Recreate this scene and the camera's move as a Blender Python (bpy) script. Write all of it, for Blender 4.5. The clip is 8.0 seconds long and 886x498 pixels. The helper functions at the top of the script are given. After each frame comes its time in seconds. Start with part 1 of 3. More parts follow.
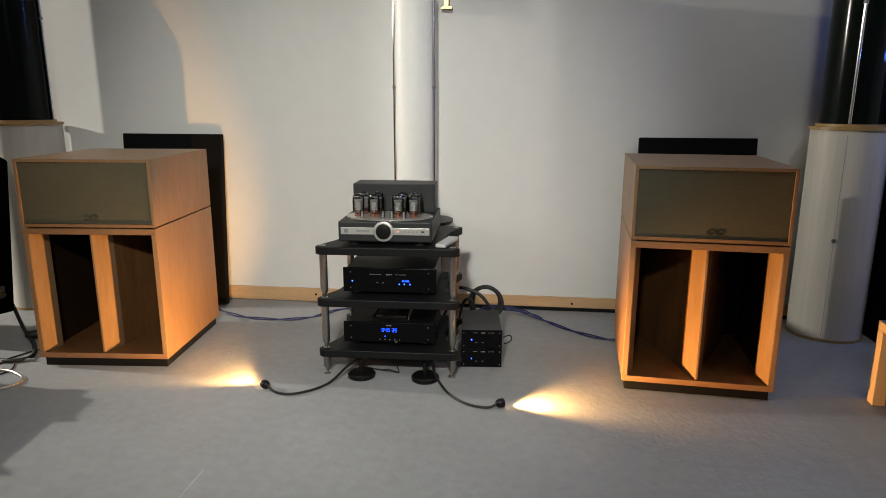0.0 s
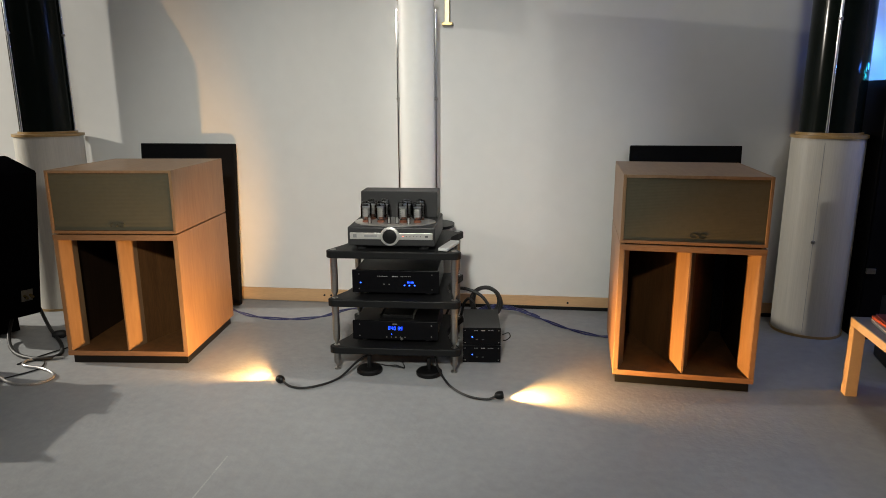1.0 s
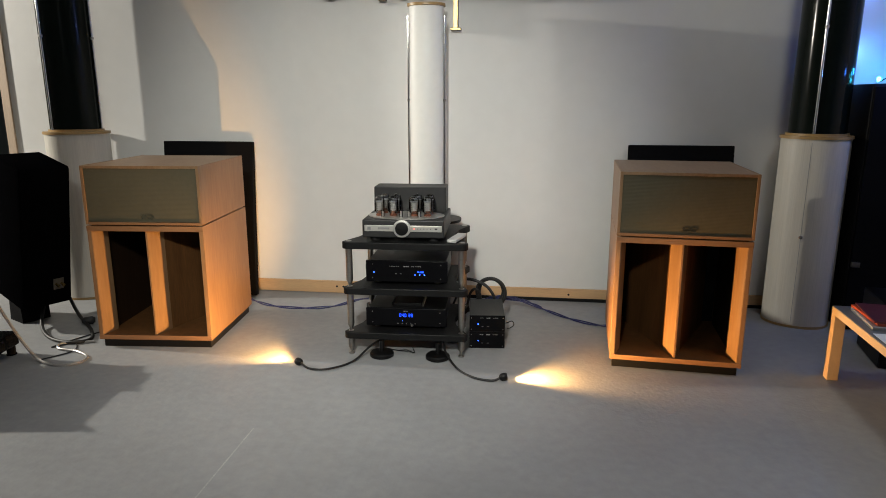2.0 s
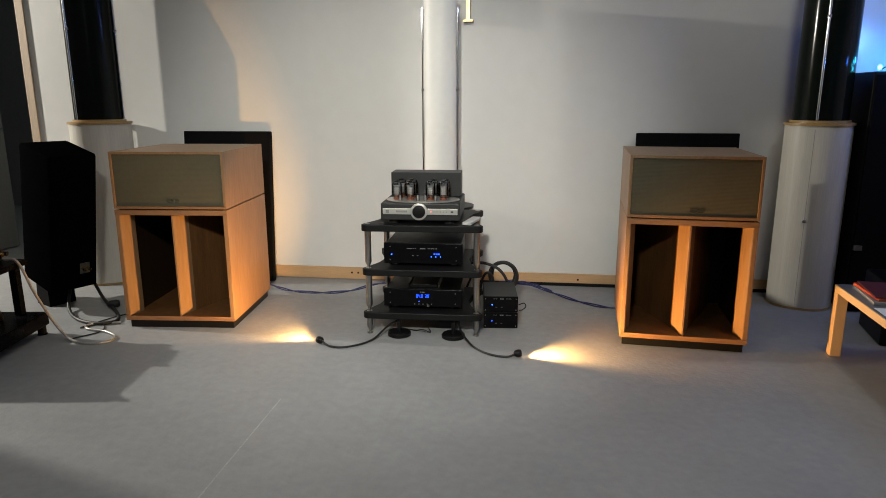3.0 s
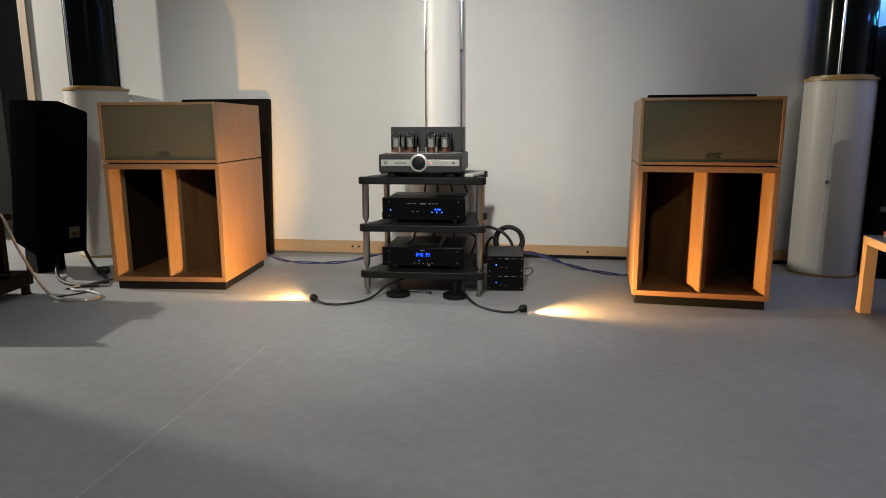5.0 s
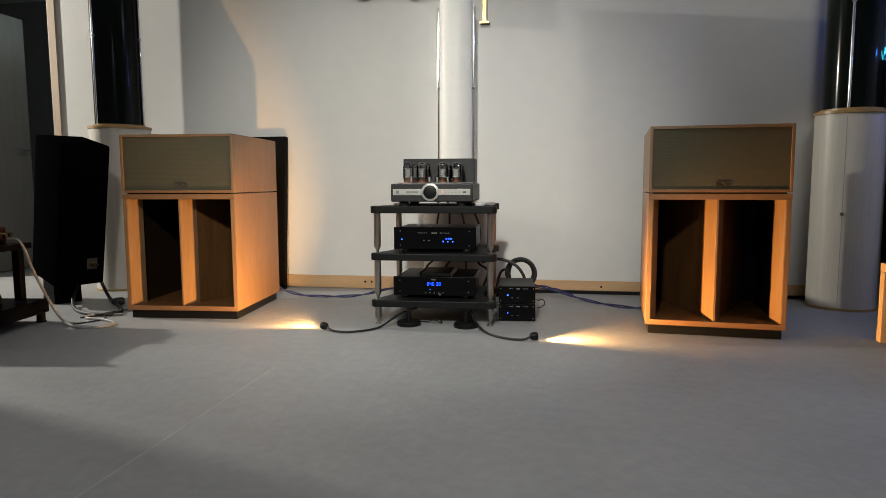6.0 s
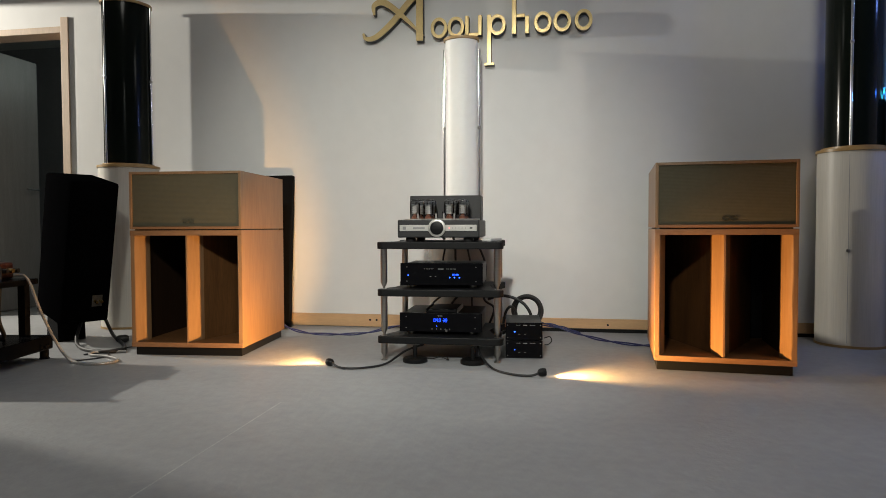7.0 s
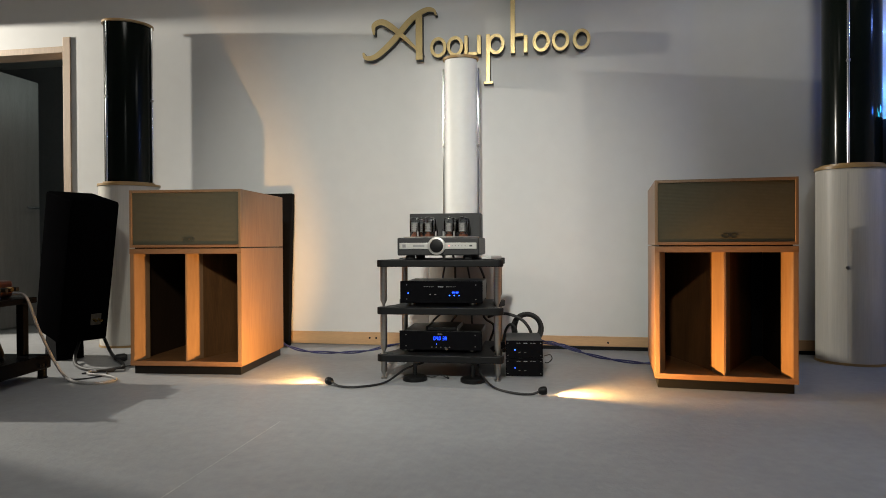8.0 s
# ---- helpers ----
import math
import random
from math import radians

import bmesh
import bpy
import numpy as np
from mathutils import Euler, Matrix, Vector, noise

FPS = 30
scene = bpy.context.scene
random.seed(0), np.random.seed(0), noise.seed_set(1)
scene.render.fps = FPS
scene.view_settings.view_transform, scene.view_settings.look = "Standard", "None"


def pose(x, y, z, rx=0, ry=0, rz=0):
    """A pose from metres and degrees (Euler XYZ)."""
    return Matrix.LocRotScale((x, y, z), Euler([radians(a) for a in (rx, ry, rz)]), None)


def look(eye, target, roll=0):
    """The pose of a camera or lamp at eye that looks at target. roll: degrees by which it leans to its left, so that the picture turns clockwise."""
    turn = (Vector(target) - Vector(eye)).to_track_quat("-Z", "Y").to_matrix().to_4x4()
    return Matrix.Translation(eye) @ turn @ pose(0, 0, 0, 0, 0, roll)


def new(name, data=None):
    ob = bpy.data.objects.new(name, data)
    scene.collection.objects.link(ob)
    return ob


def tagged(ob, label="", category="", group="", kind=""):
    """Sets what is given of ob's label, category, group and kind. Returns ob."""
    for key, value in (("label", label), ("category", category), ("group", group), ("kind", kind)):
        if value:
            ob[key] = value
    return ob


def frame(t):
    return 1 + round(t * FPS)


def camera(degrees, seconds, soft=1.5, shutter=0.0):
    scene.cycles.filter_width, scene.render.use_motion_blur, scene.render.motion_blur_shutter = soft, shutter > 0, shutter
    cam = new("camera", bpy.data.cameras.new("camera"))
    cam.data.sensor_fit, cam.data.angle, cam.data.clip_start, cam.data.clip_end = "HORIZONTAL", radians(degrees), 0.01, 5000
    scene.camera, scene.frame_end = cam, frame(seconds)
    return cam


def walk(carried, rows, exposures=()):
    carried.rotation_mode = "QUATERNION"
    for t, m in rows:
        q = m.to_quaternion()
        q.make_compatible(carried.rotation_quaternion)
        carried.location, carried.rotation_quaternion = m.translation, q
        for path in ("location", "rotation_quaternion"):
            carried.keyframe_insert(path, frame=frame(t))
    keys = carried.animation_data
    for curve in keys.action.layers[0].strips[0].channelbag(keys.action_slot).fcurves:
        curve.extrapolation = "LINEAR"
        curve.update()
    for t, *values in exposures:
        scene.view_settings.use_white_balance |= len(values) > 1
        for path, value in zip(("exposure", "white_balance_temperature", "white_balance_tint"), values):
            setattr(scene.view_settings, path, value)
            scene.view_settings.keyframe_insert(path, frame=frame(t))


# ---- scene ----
cam = camera(68.2, 8.0, soft=0.9)
PATH = [
    (0, (0.232, 0.134, 1.247), (0.003, 2.07, 0.804), 0.1),
    (0.5, (0.211, 0.041, 1.28), (-0.017, 1.978, 0.839), -0.1),
    (1, (0.251, -0.068, 1.309), (0.018, 1.869, 0.866), -0.2),
    (1.5, (0.27, -0.171, 1.321), (0.031, 1.765, 0.877), -0.0),
    (3, (0.199, -0.436, 1.252), (-0.051, 1.499, 0.809), -0.1),
    (3.5, (0.202, -0.425, 1.166), (-0.05, 1.508, 0.718), -0.2),
    (4, (0.21, -0.369, 1.05), (-0.052, 1.562, 0.601), -0.2),
    (4.5, (0.219, -0.325, 0.949), (-0.047, 1.611, 0.523), -0.2),
    (6, (0.274, -0.344, 0.732), (-0.069, 1.616, 0.529), -0.2),
    (6.5, (0.269, -0.354, 0.703), (-0.08, 1.612, 0.577), -0.2),
    (7, (0.249, -0.35, 0.689), (-0.1, 1.618, 0.621), -0.2),
    (7.5, (0.244, -0.353, 0.693), (-0.105, 1.616, 0.652), -0.3),
    (8, (0.247, -0.35, 0.693), (-0.1, 1.619, 0.677), -0.3),
]
walk(cam, [(t, look(eye, target, roll)) for t, eye, target, roll in PATH])

# ---- light ----
world = bpy.data.worlds.new("world")
scene.world = world
world.use_nodes = True
world.node_tree.nodes["Background"].inputs[0].default_value = (0.5, 0.55, 0.6, 1)
world.node_tree.nodes["Background"].inputs[1].default_value = 0.01


def lamp(name, kind, energy, color, matrix, size=0.05, angle=60, blend=0.3):
    data = bpy.data.lights.new(name, kind)
    data.energy, data.color = energy, color
    data.shadow_soft_size = size
    if kind == "SPOT":
        data.spot_size, data.spot_blend = radians(angle), blend
    ob = new(name, data)
    ob.matrix_world = matrix
    return ob


WARM = (1.0, 0.52, 0.16)
LAMPWHITE = (1.0, 0.93, 0.83)
COOL = (0.92, 0.96, 1.0)
# bright lamp in the neighbouring space, shining through the wide opening
lamp("side_room_lamp", "SPOT", 930, (1.0, 0.94, 0.82), look((-6.5, 3.0, 2.475), (-1.2, 3.0, 0.9)), 0.04, 80, 0.5)
# ceiling spot above the listening area, placed from the shadows it casts
lamp("ceiling_spot", "SPOT", 535, (0.985, 0.98, 0.885), look((-0.1, -0.7, 2.55), (-0.68, 3.7, 0.52)), 0.13, 52, 1.0)
# unseen overhead fills added to lift the floor and both wall ends
lamp("overhead_fill", "SPOT", 68, (0.985, 0.97, 0.88), look((-0.35, 1.0, 2.85), (-0.35, 1.2, 0.0)), 0.12, 120, 1.0)
lamp("overhead_fill", "SPOT", 18, (0.98, 0.965, 0.88), look((-1.9, 2.3, 2.85), (-1.95, 3.4, 0.3)), 0.25, 165, 0.6)
lamp("overhead_fill", "SPOT", 40, (0.97, 0.96, 0.89), look((1.7, 2.3, 2.85), (1.75, 3.3, 0.3)), 0.25, 165, 0.6)
# weak soft fill added behind the camera, no lamp of the room
lamp("room_fill", "POINT", 2, COOL, pose(0.6, -2.4, 2.5), 0.5)
# small warm floor spots in front of the loudspeakers
lamp("floor_spot_light", "SPOT", 80, WARM, look((-0.878, 2.722, 0.036), (-1.42, 2.99, 0.23)), 0.009, 90, 0.55)
lamp("floor_spot_core", "SPOT", 5, WARM, look((-0.878, 2.722, 0.036), (-1.36, 3.06, 0.02)), 0.009, 84, 1.0)
lamp("floor_spot_light", "SPOT", 130, WARM, look((0.194, 2.660, 0.029), (0.95, 2.90, 0.18)), 0.009, 88, 0.85)
lamp("floor_spot_core", "SPOT", 40, WARM, look((0.194, 2.660, 0.029), (0.95, 2.79, 0.03)), 0.009, 50, 1.0)
# blue light string on the dark cabinet, plus added blue fills
lamp("blue_string_and_fill", "POINT", 1.7, (0.02, 0.30, 1.0), pose(2.29, 3.82, 1.485), 0.02)
# two fills added behind the column to tint the wall blue
lamp("blue_string_and_fill", "POINT", 0.9, (0.10, 0.25, 1.0), pose(2.145, 3.94, 1.6), 0.02)
lamp("blue_string_and_fill", "POINT", 1.0, (0.10, 0.25, 1.0), pose(2.145, 3.94, 1.95), 0.02)
# unseen fills added to tint the right wall and the cabinet front
lamp("blue_string_and_fill", "POINT", 15.0, (0.18, 0.32, 1.0), pose(3.4, 2.9, 2.35), 0.05)
lamp("blue_string_and_fill", "POINT", 1.6, (0.04, 0.2, 1.0), pose(2.30, 3.50, 1.48), 0.02)
# unseen greenish fill added past the doorway to brighten the door leaf
lamp("back_room_fill", "POINT", 10, (0.86, 1.0, 0.92), pose(-3.0, 5.6, 2.3), 0.2)
lamp("blue_string_and_fill", "POINT", 0.9, (0.02, 0.5, 0.9), pose(2.56, 3.80, 1.485), 0.02)

# ---- materials ----


def material(name, color, rough=0.5, metal=0.0, var=0.0, scale=20, bump=0.0, bump_scale=200, stretch=(1, 1, 1), spec=0.5, color2=None, coat=0.0):
    """A principled material with two scales of colour variation and a fine bump."""
    m = bpy.data.materials.new(name)
    m.use_nodes = True
    nt = m.node_tree
    p = nt.nodes["Principled BSDF"]
    p.inputs["Base Color"].default_value = (*color, 1)
    p.inputs["Roughness"].default_value = rough
    p.inputs["Metallic"].default_value = metal
    p.inputs["Specular IOR Level"].default_value = spec
    p.inputs["Coat Weight"].default_value = coat
    p.inputs["Coat Roughness"].default_value = 0.08
    if var or bump:
        tc = nt.nodes.new("ShaderNodeTexCoord")
        mp = nt.nodes.new("ShaderNodeMapping")
        mp.inputs["Scale"].default_value = stretch
        nt.links.new(tc.outputs["Object"], mp.inputs["Vector"])
    if var:
        dark = color2 or tuple(c * (1 - var) for c in color)
        n1 = nt.nodes.new("ShaderNodeTexNoise")
        n1.inputs["Scale"].default_value, n1.inputs["Detail"].default_value = scale, 6
        n2 = nt.nodes.new("ShaderNodeTexNoise")
        n2.inputs["Scale"].default_value, n2.inputs["Detail"].default_value = scale * 9, 4
        add = nt.nodes.new("ShaderNodeMath")
        add.operation = "MULTIPLY_ADD"
        add.inputs[1].default_value = 0.5
        half = nt.nodes.new("ShaderNodeMath")
        half.operation = "MULTIPLY"
        half.inputs[1].default_value = 0.5
        ramp = nt.nodes.new("ShaderNodeValToRGB")
        ramp.color_ramp.elements[0].position, ramp.color_ramp.elements[1].position = 0.36, 0.64
        ramp.color_ramp.elements[0].color, ramp.color_ramp.elements[1].color = (*dark, 1), (*color, 1)
        for n in (n1, n2):
            nt.links.new(mp.outputs[0], n.inputs["Vector"])
        nt.links.new(n2.outputs["Fac"], half.inputs[0])
        nt.links.new(n1.outputs["Fac"], add.inputs[0])
        nt.links.new(half.outputs[0], add.inputs[2])
        nt.links.new(add.outputs[0], ramp.inputs[0])
        nt.links.new(ramp.outputs[0], p.inputs["Base Color"])
    if bump:
        n3 = nt.nodes.new("ShaderNodeTexNoise")
        n3.inputs["Scale"].default_value, n3.inputs["Detail"].default_value = bump_scale, 4
        b = nt.nodes.new("ShaderNodeBump")
        b.inputs["Strength"].default_value, b.inputs["Distance"].default_value = bump, 0.002
        nt.links.new(mp.outputs[0], n3.inputs["Vector"])
        nt.links.new(n3.outputs["Fac"], b.inputs["Height"])
        nt.links.new(b.outputs[0], p.inputs["Normal"])
    return m


def glow(name, color, strength):
    m = bpy.data.materials.new(name)
    m.use_nodes = True
    p = m.node_tree.nodes["Principled BSDF"]
    p.inputs["Base Color"].default_value = (*color, 1)
    p.inputs["Emission Color"].default_value = (*color, 1)
    p.inputs["Emission Strength"].default_value = strength
    return m


WALL = material("wall_paint", (0.72, 0.72, 0.71), 0.75, var=0.04, scale=1.2, bump=0.12, bump_scale=160)
CEIL = material("ceiling_paint", (0.6, 0.6, 0.58), 0.9, var=0.05, scale=2)
FLOOR = material("grey_floor", (0.315, 0.323, 0.335), 0.55, var=0.16, scale=2.4, bump=0.75, bump_scale=44, spec=0.4)
WALNUT = material("oiled_cherry_veneer", (0.235, 0.137, 0.068), 0.42, var=0.4, scale=2.6, bump=0.05, bump_scale=60, stretch=(2.6, 2.6, 0.34), color2=(0.178, 0.098, 0.046))
WALNUT_TOP = material("oiled_cherry_veneer_flat", (0.235, 0.146, 0.080), 0.42, var=0.4, scale=2.6, bump=0.05, bump_scale=60, stretch=(2.6, 0.34, 2.6), color2=(0.170, 0.096, 0.047))
WALNUT_RAIL = material("oiled_cherry_veneer_rail", (0.245, 0.134, 0.066), 0.42, var=0.4, scale=6, bump=0.05, bump_scale=60, stretch=(0.4, 5, 5), color2=(0.165, 0.082, 0.037))
# brown plywood tones, darkened to hold the shade inside the horn mouths
DARKPLY = material("dark_shaded_plywood", (0.14, 0.062, 0.021), 0.55, var=0.45, scale=5, stretch=(5, 5, 0.35), bump=0.05, bump_scale=60, spec=0.25)
SHADEPLY = material("mouth_shade_plywood", (0.030, 0.015, 0.007), 0.6, var=0.4, scale=5, stretch=(5, 5, 0.35), bump=0.05, bump_scale=60, spec=0.2)
OAK = material("pale_oak", (0.60, 0.38, 0.20), 0.5, var=0.18, scale=5, stretch=(0.5, 5, 5), bump=0.05, bump_scale=60)
OAK_V = material("pale_oak_upright", (0.56, 0.43, 0.32), 0.5, var=0.18, scale=5, stretch=(5, 5, 0.5), bump=0.05, bump_scale=60)
BIRCH = material("birch_foil", (0.56, 0.42, 0.27), 0.45, var=0.15, scale=6, stretch=(4, 0.5, 4))
TRIM = material("gold_oak_trim", (0.42, 0.27, 0.11), 0.35, var=0.2, scale=8)
BLACK = material("satin_black_paint", (0.005, 0.005, 0.0054), 0.42, spec=0.24, var=0.3, scale=30, bump=0.05, bump_scale=500)
GRAPHITE = material("graphite_painted_steel", (0.020, 0.020, 0.021), 0.5, spec=0.4, var=0.2, scale=40, bump=0.12, bump_scale=700)
SHELF = material("black_textured_board", (0.0065, 0.0067, 0.0072), 0.5, spec=0.2, var=0.25, scale=25, bump=0.15, bump_scale=500)
GLOSSBLACK = material("black_gloss_lacquer", (0.005, 0.005, 0.006), 0.25, var=0.2, scale=4, spec=0.04)
FELT = material("black_felt", (0.006, 0.006, 0.007), 0.95, var=0.3, scale=50, bump=0.3, bump_scale=500, spec=0.1)
RUBBER = material("black_rubber", (0.009, 0.009, 0.010), 0.55, var=0.2, scale=60)
STEEL = material("brushed_steel", (0.36, 0.345, 0.325), 0.34, metal=1.0, var=0.15, scale=20, stretch=(1, 1, 12))
CHROME = material("chrome", (0.72, 0.72, 0.72), 0.12, metal=1.0, var=0.05, scale=30)
SILVER = material("silver_faceplate", (0.55, 0.54, 0.51), 0.38, metal=0.6, var=0.08, scale=30, stretch=(0.3, 6, 6))
GOLD = material("brushed_gold", (0.55, 0.42, 0.21), 0.33, metal=1.0, var=0.15, scale=12, bump=0.04, bump_scale=300)
DULLSTEEL = material("dull_steel", (0.17, 0.16, 0.14), 0.45, metal=0.6, var=0.3, scale=60)
BRONZE = material("dark_bronze_badge", (0.085, 0.075, 0.050), 0.6, metal=0.1, var=0.2, scale=60)
WHITELAC = material("white_lacquer", (0.84, 0.84, 0.82), 0.45, var=0.04, scale=3)
# upright tone streaks put the gloss's reflections into the off-white colour
WHITEBASE = material("off_white_gloss_streaks", (0.62, 0.59, 0.53), 0.38, var=0.16, scale=6, spec=0.4, stretch=(5, 5, 0.12))
GREYBASE = material("grey_beige_cabinet", (0.24, 0.225, 0.20), 0.45, var=0.12, scale=5, stretch=(5, 5, 0.2))
DARKLAC = material("dark_green_black_lacquer", (0.006, 0.009, 0.007), 0.13, var=0.2, scale=3, spec=0.14)
BLUECABLE = material("blue_braided_cable", (0.020, 0.025, 0.125), 0.45, var=0.5, scale=150, bump=0.4, bump_scale=400)
SILVERCABLE = material("clear_silver_cable", (0.42, 0.41, 0.40), 0.3, metal=0.35, var=0.3, scale=150)
TUBEMETAL = material("tube_electrode", (0.40, 0.385, 0.365), 0.4, metal=0.3, var=0.3, scale=60)
TUBEBASE = material("brown_tube_socket", (0.16, 0.055, 0.028), 0.4, var=0.2, scale=60)
GETTER = material("tube_getter_mirror", (0.55, 0.54, 0.53), 0.16, metal=1.0, var=0.2, scale=80)
PRINT = material("pale_print", (0.22, 0.22, 0.22), 0.5)
DARKPRINT = material("dark_print", (0.06, 0.06, 0.06), 0.5)
TABLETOP = material("grey_table_foil", (0.13, 0.13, 0.135), 0.4, var=0.12, scale=8)
PAPER = material("white_paper", (0.75, 0.76, 0.76), 0.7, var=0.06, scale=10)
REDCOVER = material("red_orange_cover", (0.45, 0.075, 0.03), 0.45, var=0.3, scale=12)
DARKCOVER = material("dark_red_cover", (0.10, 0.02, 0.025), 0.4, var=0.4, scale=15)
GREYCOVER = material("grey_cover", (0.3, 0.31, 0.33), 0.5, var=0.2, scale=15)
LEAF = material("grey_door_foil", (0.20, 0.20, 0.20), 0.4, var=0.2, scale=6, stretch=(4, 4, 0.4))
DIM = material("darkened_grey_wall", (0.22, 0.22, 0.23), 0.8, var=0.1, scale=3)
BRASS = material("brass_terminal", (0.6, 0.45, 0.2), 0.25, metal=1.0)
BLUELED = glow("blue_led", (0.02, 0.10, 1.0), 6)
BLUEDISPLAY = glow("blue_display", (0.01, 0.07, 1.0), 3.2)
REDLED = glow("red_led", (1.0, 0.10, 0.05), 5)
CYANLED = glow("cyan_bulb", (0.05, 0.75, 1.0), 18)
WARMLED = glow("warm_lens", (1.0, 0.62, 0.25), 25)

# ribbed grille cloth
GRILLE = material("ribbed_grille_cloth", (0.080, 0.071, 0.045), 0.75, var=0.12, scale=5, spec=0.2)
nt = GRILLE.node_tree
tc = nt.nodes.new("ShaderNodeTexCoord")
wv = nt.nodes.new("ShaderNodeTexWave")
wv.bands_direction = "Z"
wv.inputs["Scale"].default_value = 48
bp = nt.nodes.new("ShaderNodeBump")
bp.inputs["Strength"].default_value, bp.inputs["Distance"].default_value = 0.25, 0.002
nt.links.new(tc.outputs["Object"], wv.inputs["Vector"])
nt.links.new(wv.outputs["Fac"], bp.inputs["Height"])
nt.links.new(bp.outputs[0], nt.nodes["Principled BSDF"].inputs["Normal"])

GLASS = bpy.data.materials.new("tube_glass")
GLASS.use_nodes = True
gt = GLASS.node_tree
gt.nodes.remove(gt.nodes["Principled BSDF"])
g1, g2, gm, gw = (gt.nodes.new(k) for k in ("ShaderNodeBsdfTransparent", "ShaderNodeBsdfGlossy", "ShaderNodeMixShader", "ShaderNodeLayerWeight"))
g1.inputs[0].default_value = (0.93, 0.94, 0.95, 1)
g2.inputs["Roughness"].default_value, gw.inputs["Blend"].default_value = 0.05, 0.24
gt.links.new(gw.outputs["Fresnel"], gm.inputs[0])
gt.links.new(g1.outputs[0], gm.inputs[1])
gt.links.new(g2.outputs[0], gm.inputs[2])
gt.links.new(gm.outputs[0], gt.nodes["Material Output"].inputs[0])

# ---- mesh helpers ----


def link(name, bm, mat, parent=None, label="", smooth=False):
    me = bpy.data.meshes.new(name)
    bm.normal_update()
    if smooth:
        for f in bm.faces:
            f.smooth = True
        for e in bm.edges:
            if len(e.link_faces) == 2 and e.calc_face_angle() > 0.6:
                e.smooth = False
    bm.to_mesh(me)
    bm.free()
    me.materials.append(mat)
    ob = new(name, me)
    ob.parent = parent
    if label:
        ob["label"] = label
    return ob


def part(name, bm, mat, parent, label="", smooth=False):
    return link(name, bm, mat, parent, label, smooth)


def thing(name, m, label, category, group="", kind=""):
    ob = new(name)
    ob.empty_display_size = 0.1
    ob.matrix_world = m
    return tagged(ob, label, category, group, kind)


def box(x0, x1, y0, y1, z0, z1, bevel=0.0, bm=None, m=None):
    bm = bm or bmesh.new()
    made = bmesh.ops.create_cube(bm, size=1)["verts"]
    for v in made:
        v.co = Vector(((x0 + x1) / 2 + v.co.x * (x1 - x0), (y0 + y1) / 2 + v.co.y * (y1 - y0), (z0 + z1) / 2 + v.co.z * (z1 - z0)))
    if bevel:
        edges = {e for v in made for e in v.link_edges}
        out = bmesh.ops.bevel(bm, geom=list(edges), offset=bevel, segments=2, profile=0.5, affect="EDGES")
        made = out["verts"]
    if m is not None:
        bmesh.ops.transform(bm, matrix=m, verts=[v for v in bm.verts])
    return bm


def lathe(profile, seg=24, bm=None, center=(0, 0, 0), axis="z", sx=1.0, sy=1.0, caps=True):
    """A turned body from (radius, height) pairs; sx, sy make it oval."""
    bm = bm or bmesh.new()
    rings = []
    for r, h in profile:
        ring = []
        for i in range(seg):
            a = 2 * math.pi * i / seg
            u, w = r * sx * math.cos(a), r * sy * math.sin(a)
            co = {"z": (u, w, h), "y": (u, h, -w), "x": (h, u, w)}[axis]
            ring.append(bm.verts.new(Vector(co) + Vector(center)))
        rings.append(ring)
    for a, b in zip(rings, rings[1:]):
        for i in range(seg):
            bm.faces.new((a[i], a[(i + 1) % seg], b[(i + 1) % seg], b[i]))
    if caps:
        bm.faces.new(rings[0][::-1])
        bm.faces.new(rings[-1])
    return bm


def prism(outline, z0, z1, bevel=0.0, bm=None):
    """An upright body over an (x, y) outline."""
    bm = bm or bmesh.new()
    lo = [bm.verts.new((x, y, z0)) for x, y in outline]
    hi = [bm.verts.new((x, y, z1)) for x, y in outline]
    n = len(outline)
    for i in range(n):
        bm.faces.new((lo[i], lo[(i + 1) % n], hi[(i + 1) % n], hi[i]))
    bm.faces.new(lo[::-1])
    top = bm.faces.new(hi)
    if bevel:
        edges = list(top.edges) + [e for e in bm.edges if e.verts[0] in lo and e.verts[1] in lo]
        bmesh.ops.bevel(bm, geom=edges, offset=bevel, segments=2, profile=0.5, affect="EDGES")
    bmesh.ops.recalc_face_normals(bm, faces=bm.faces)
    return bm


def spline(points, steps=10):
    pts = [Vector(p) for p in points]
    pts = [2 * pts[0] - pts[1]] + pts + [2 * pts[-1] - pts[-2]]
    out = []
    for i in range(1, len(pts) - 2):
        p0, p1, p2, p3 = pts[i - 1:i + 3]
        for k in range(steps):
            t = k / steps
            out.append(0.5 * ((2 * p1) + (p2 - p0) * t + (2 * p0 - 5 * p1 + 4 * p2 - p3) * t * t + (3 * p1 - p0 - 3 * p2 + p3) * t ** 3))
    out.append(pts[-2])
    return out


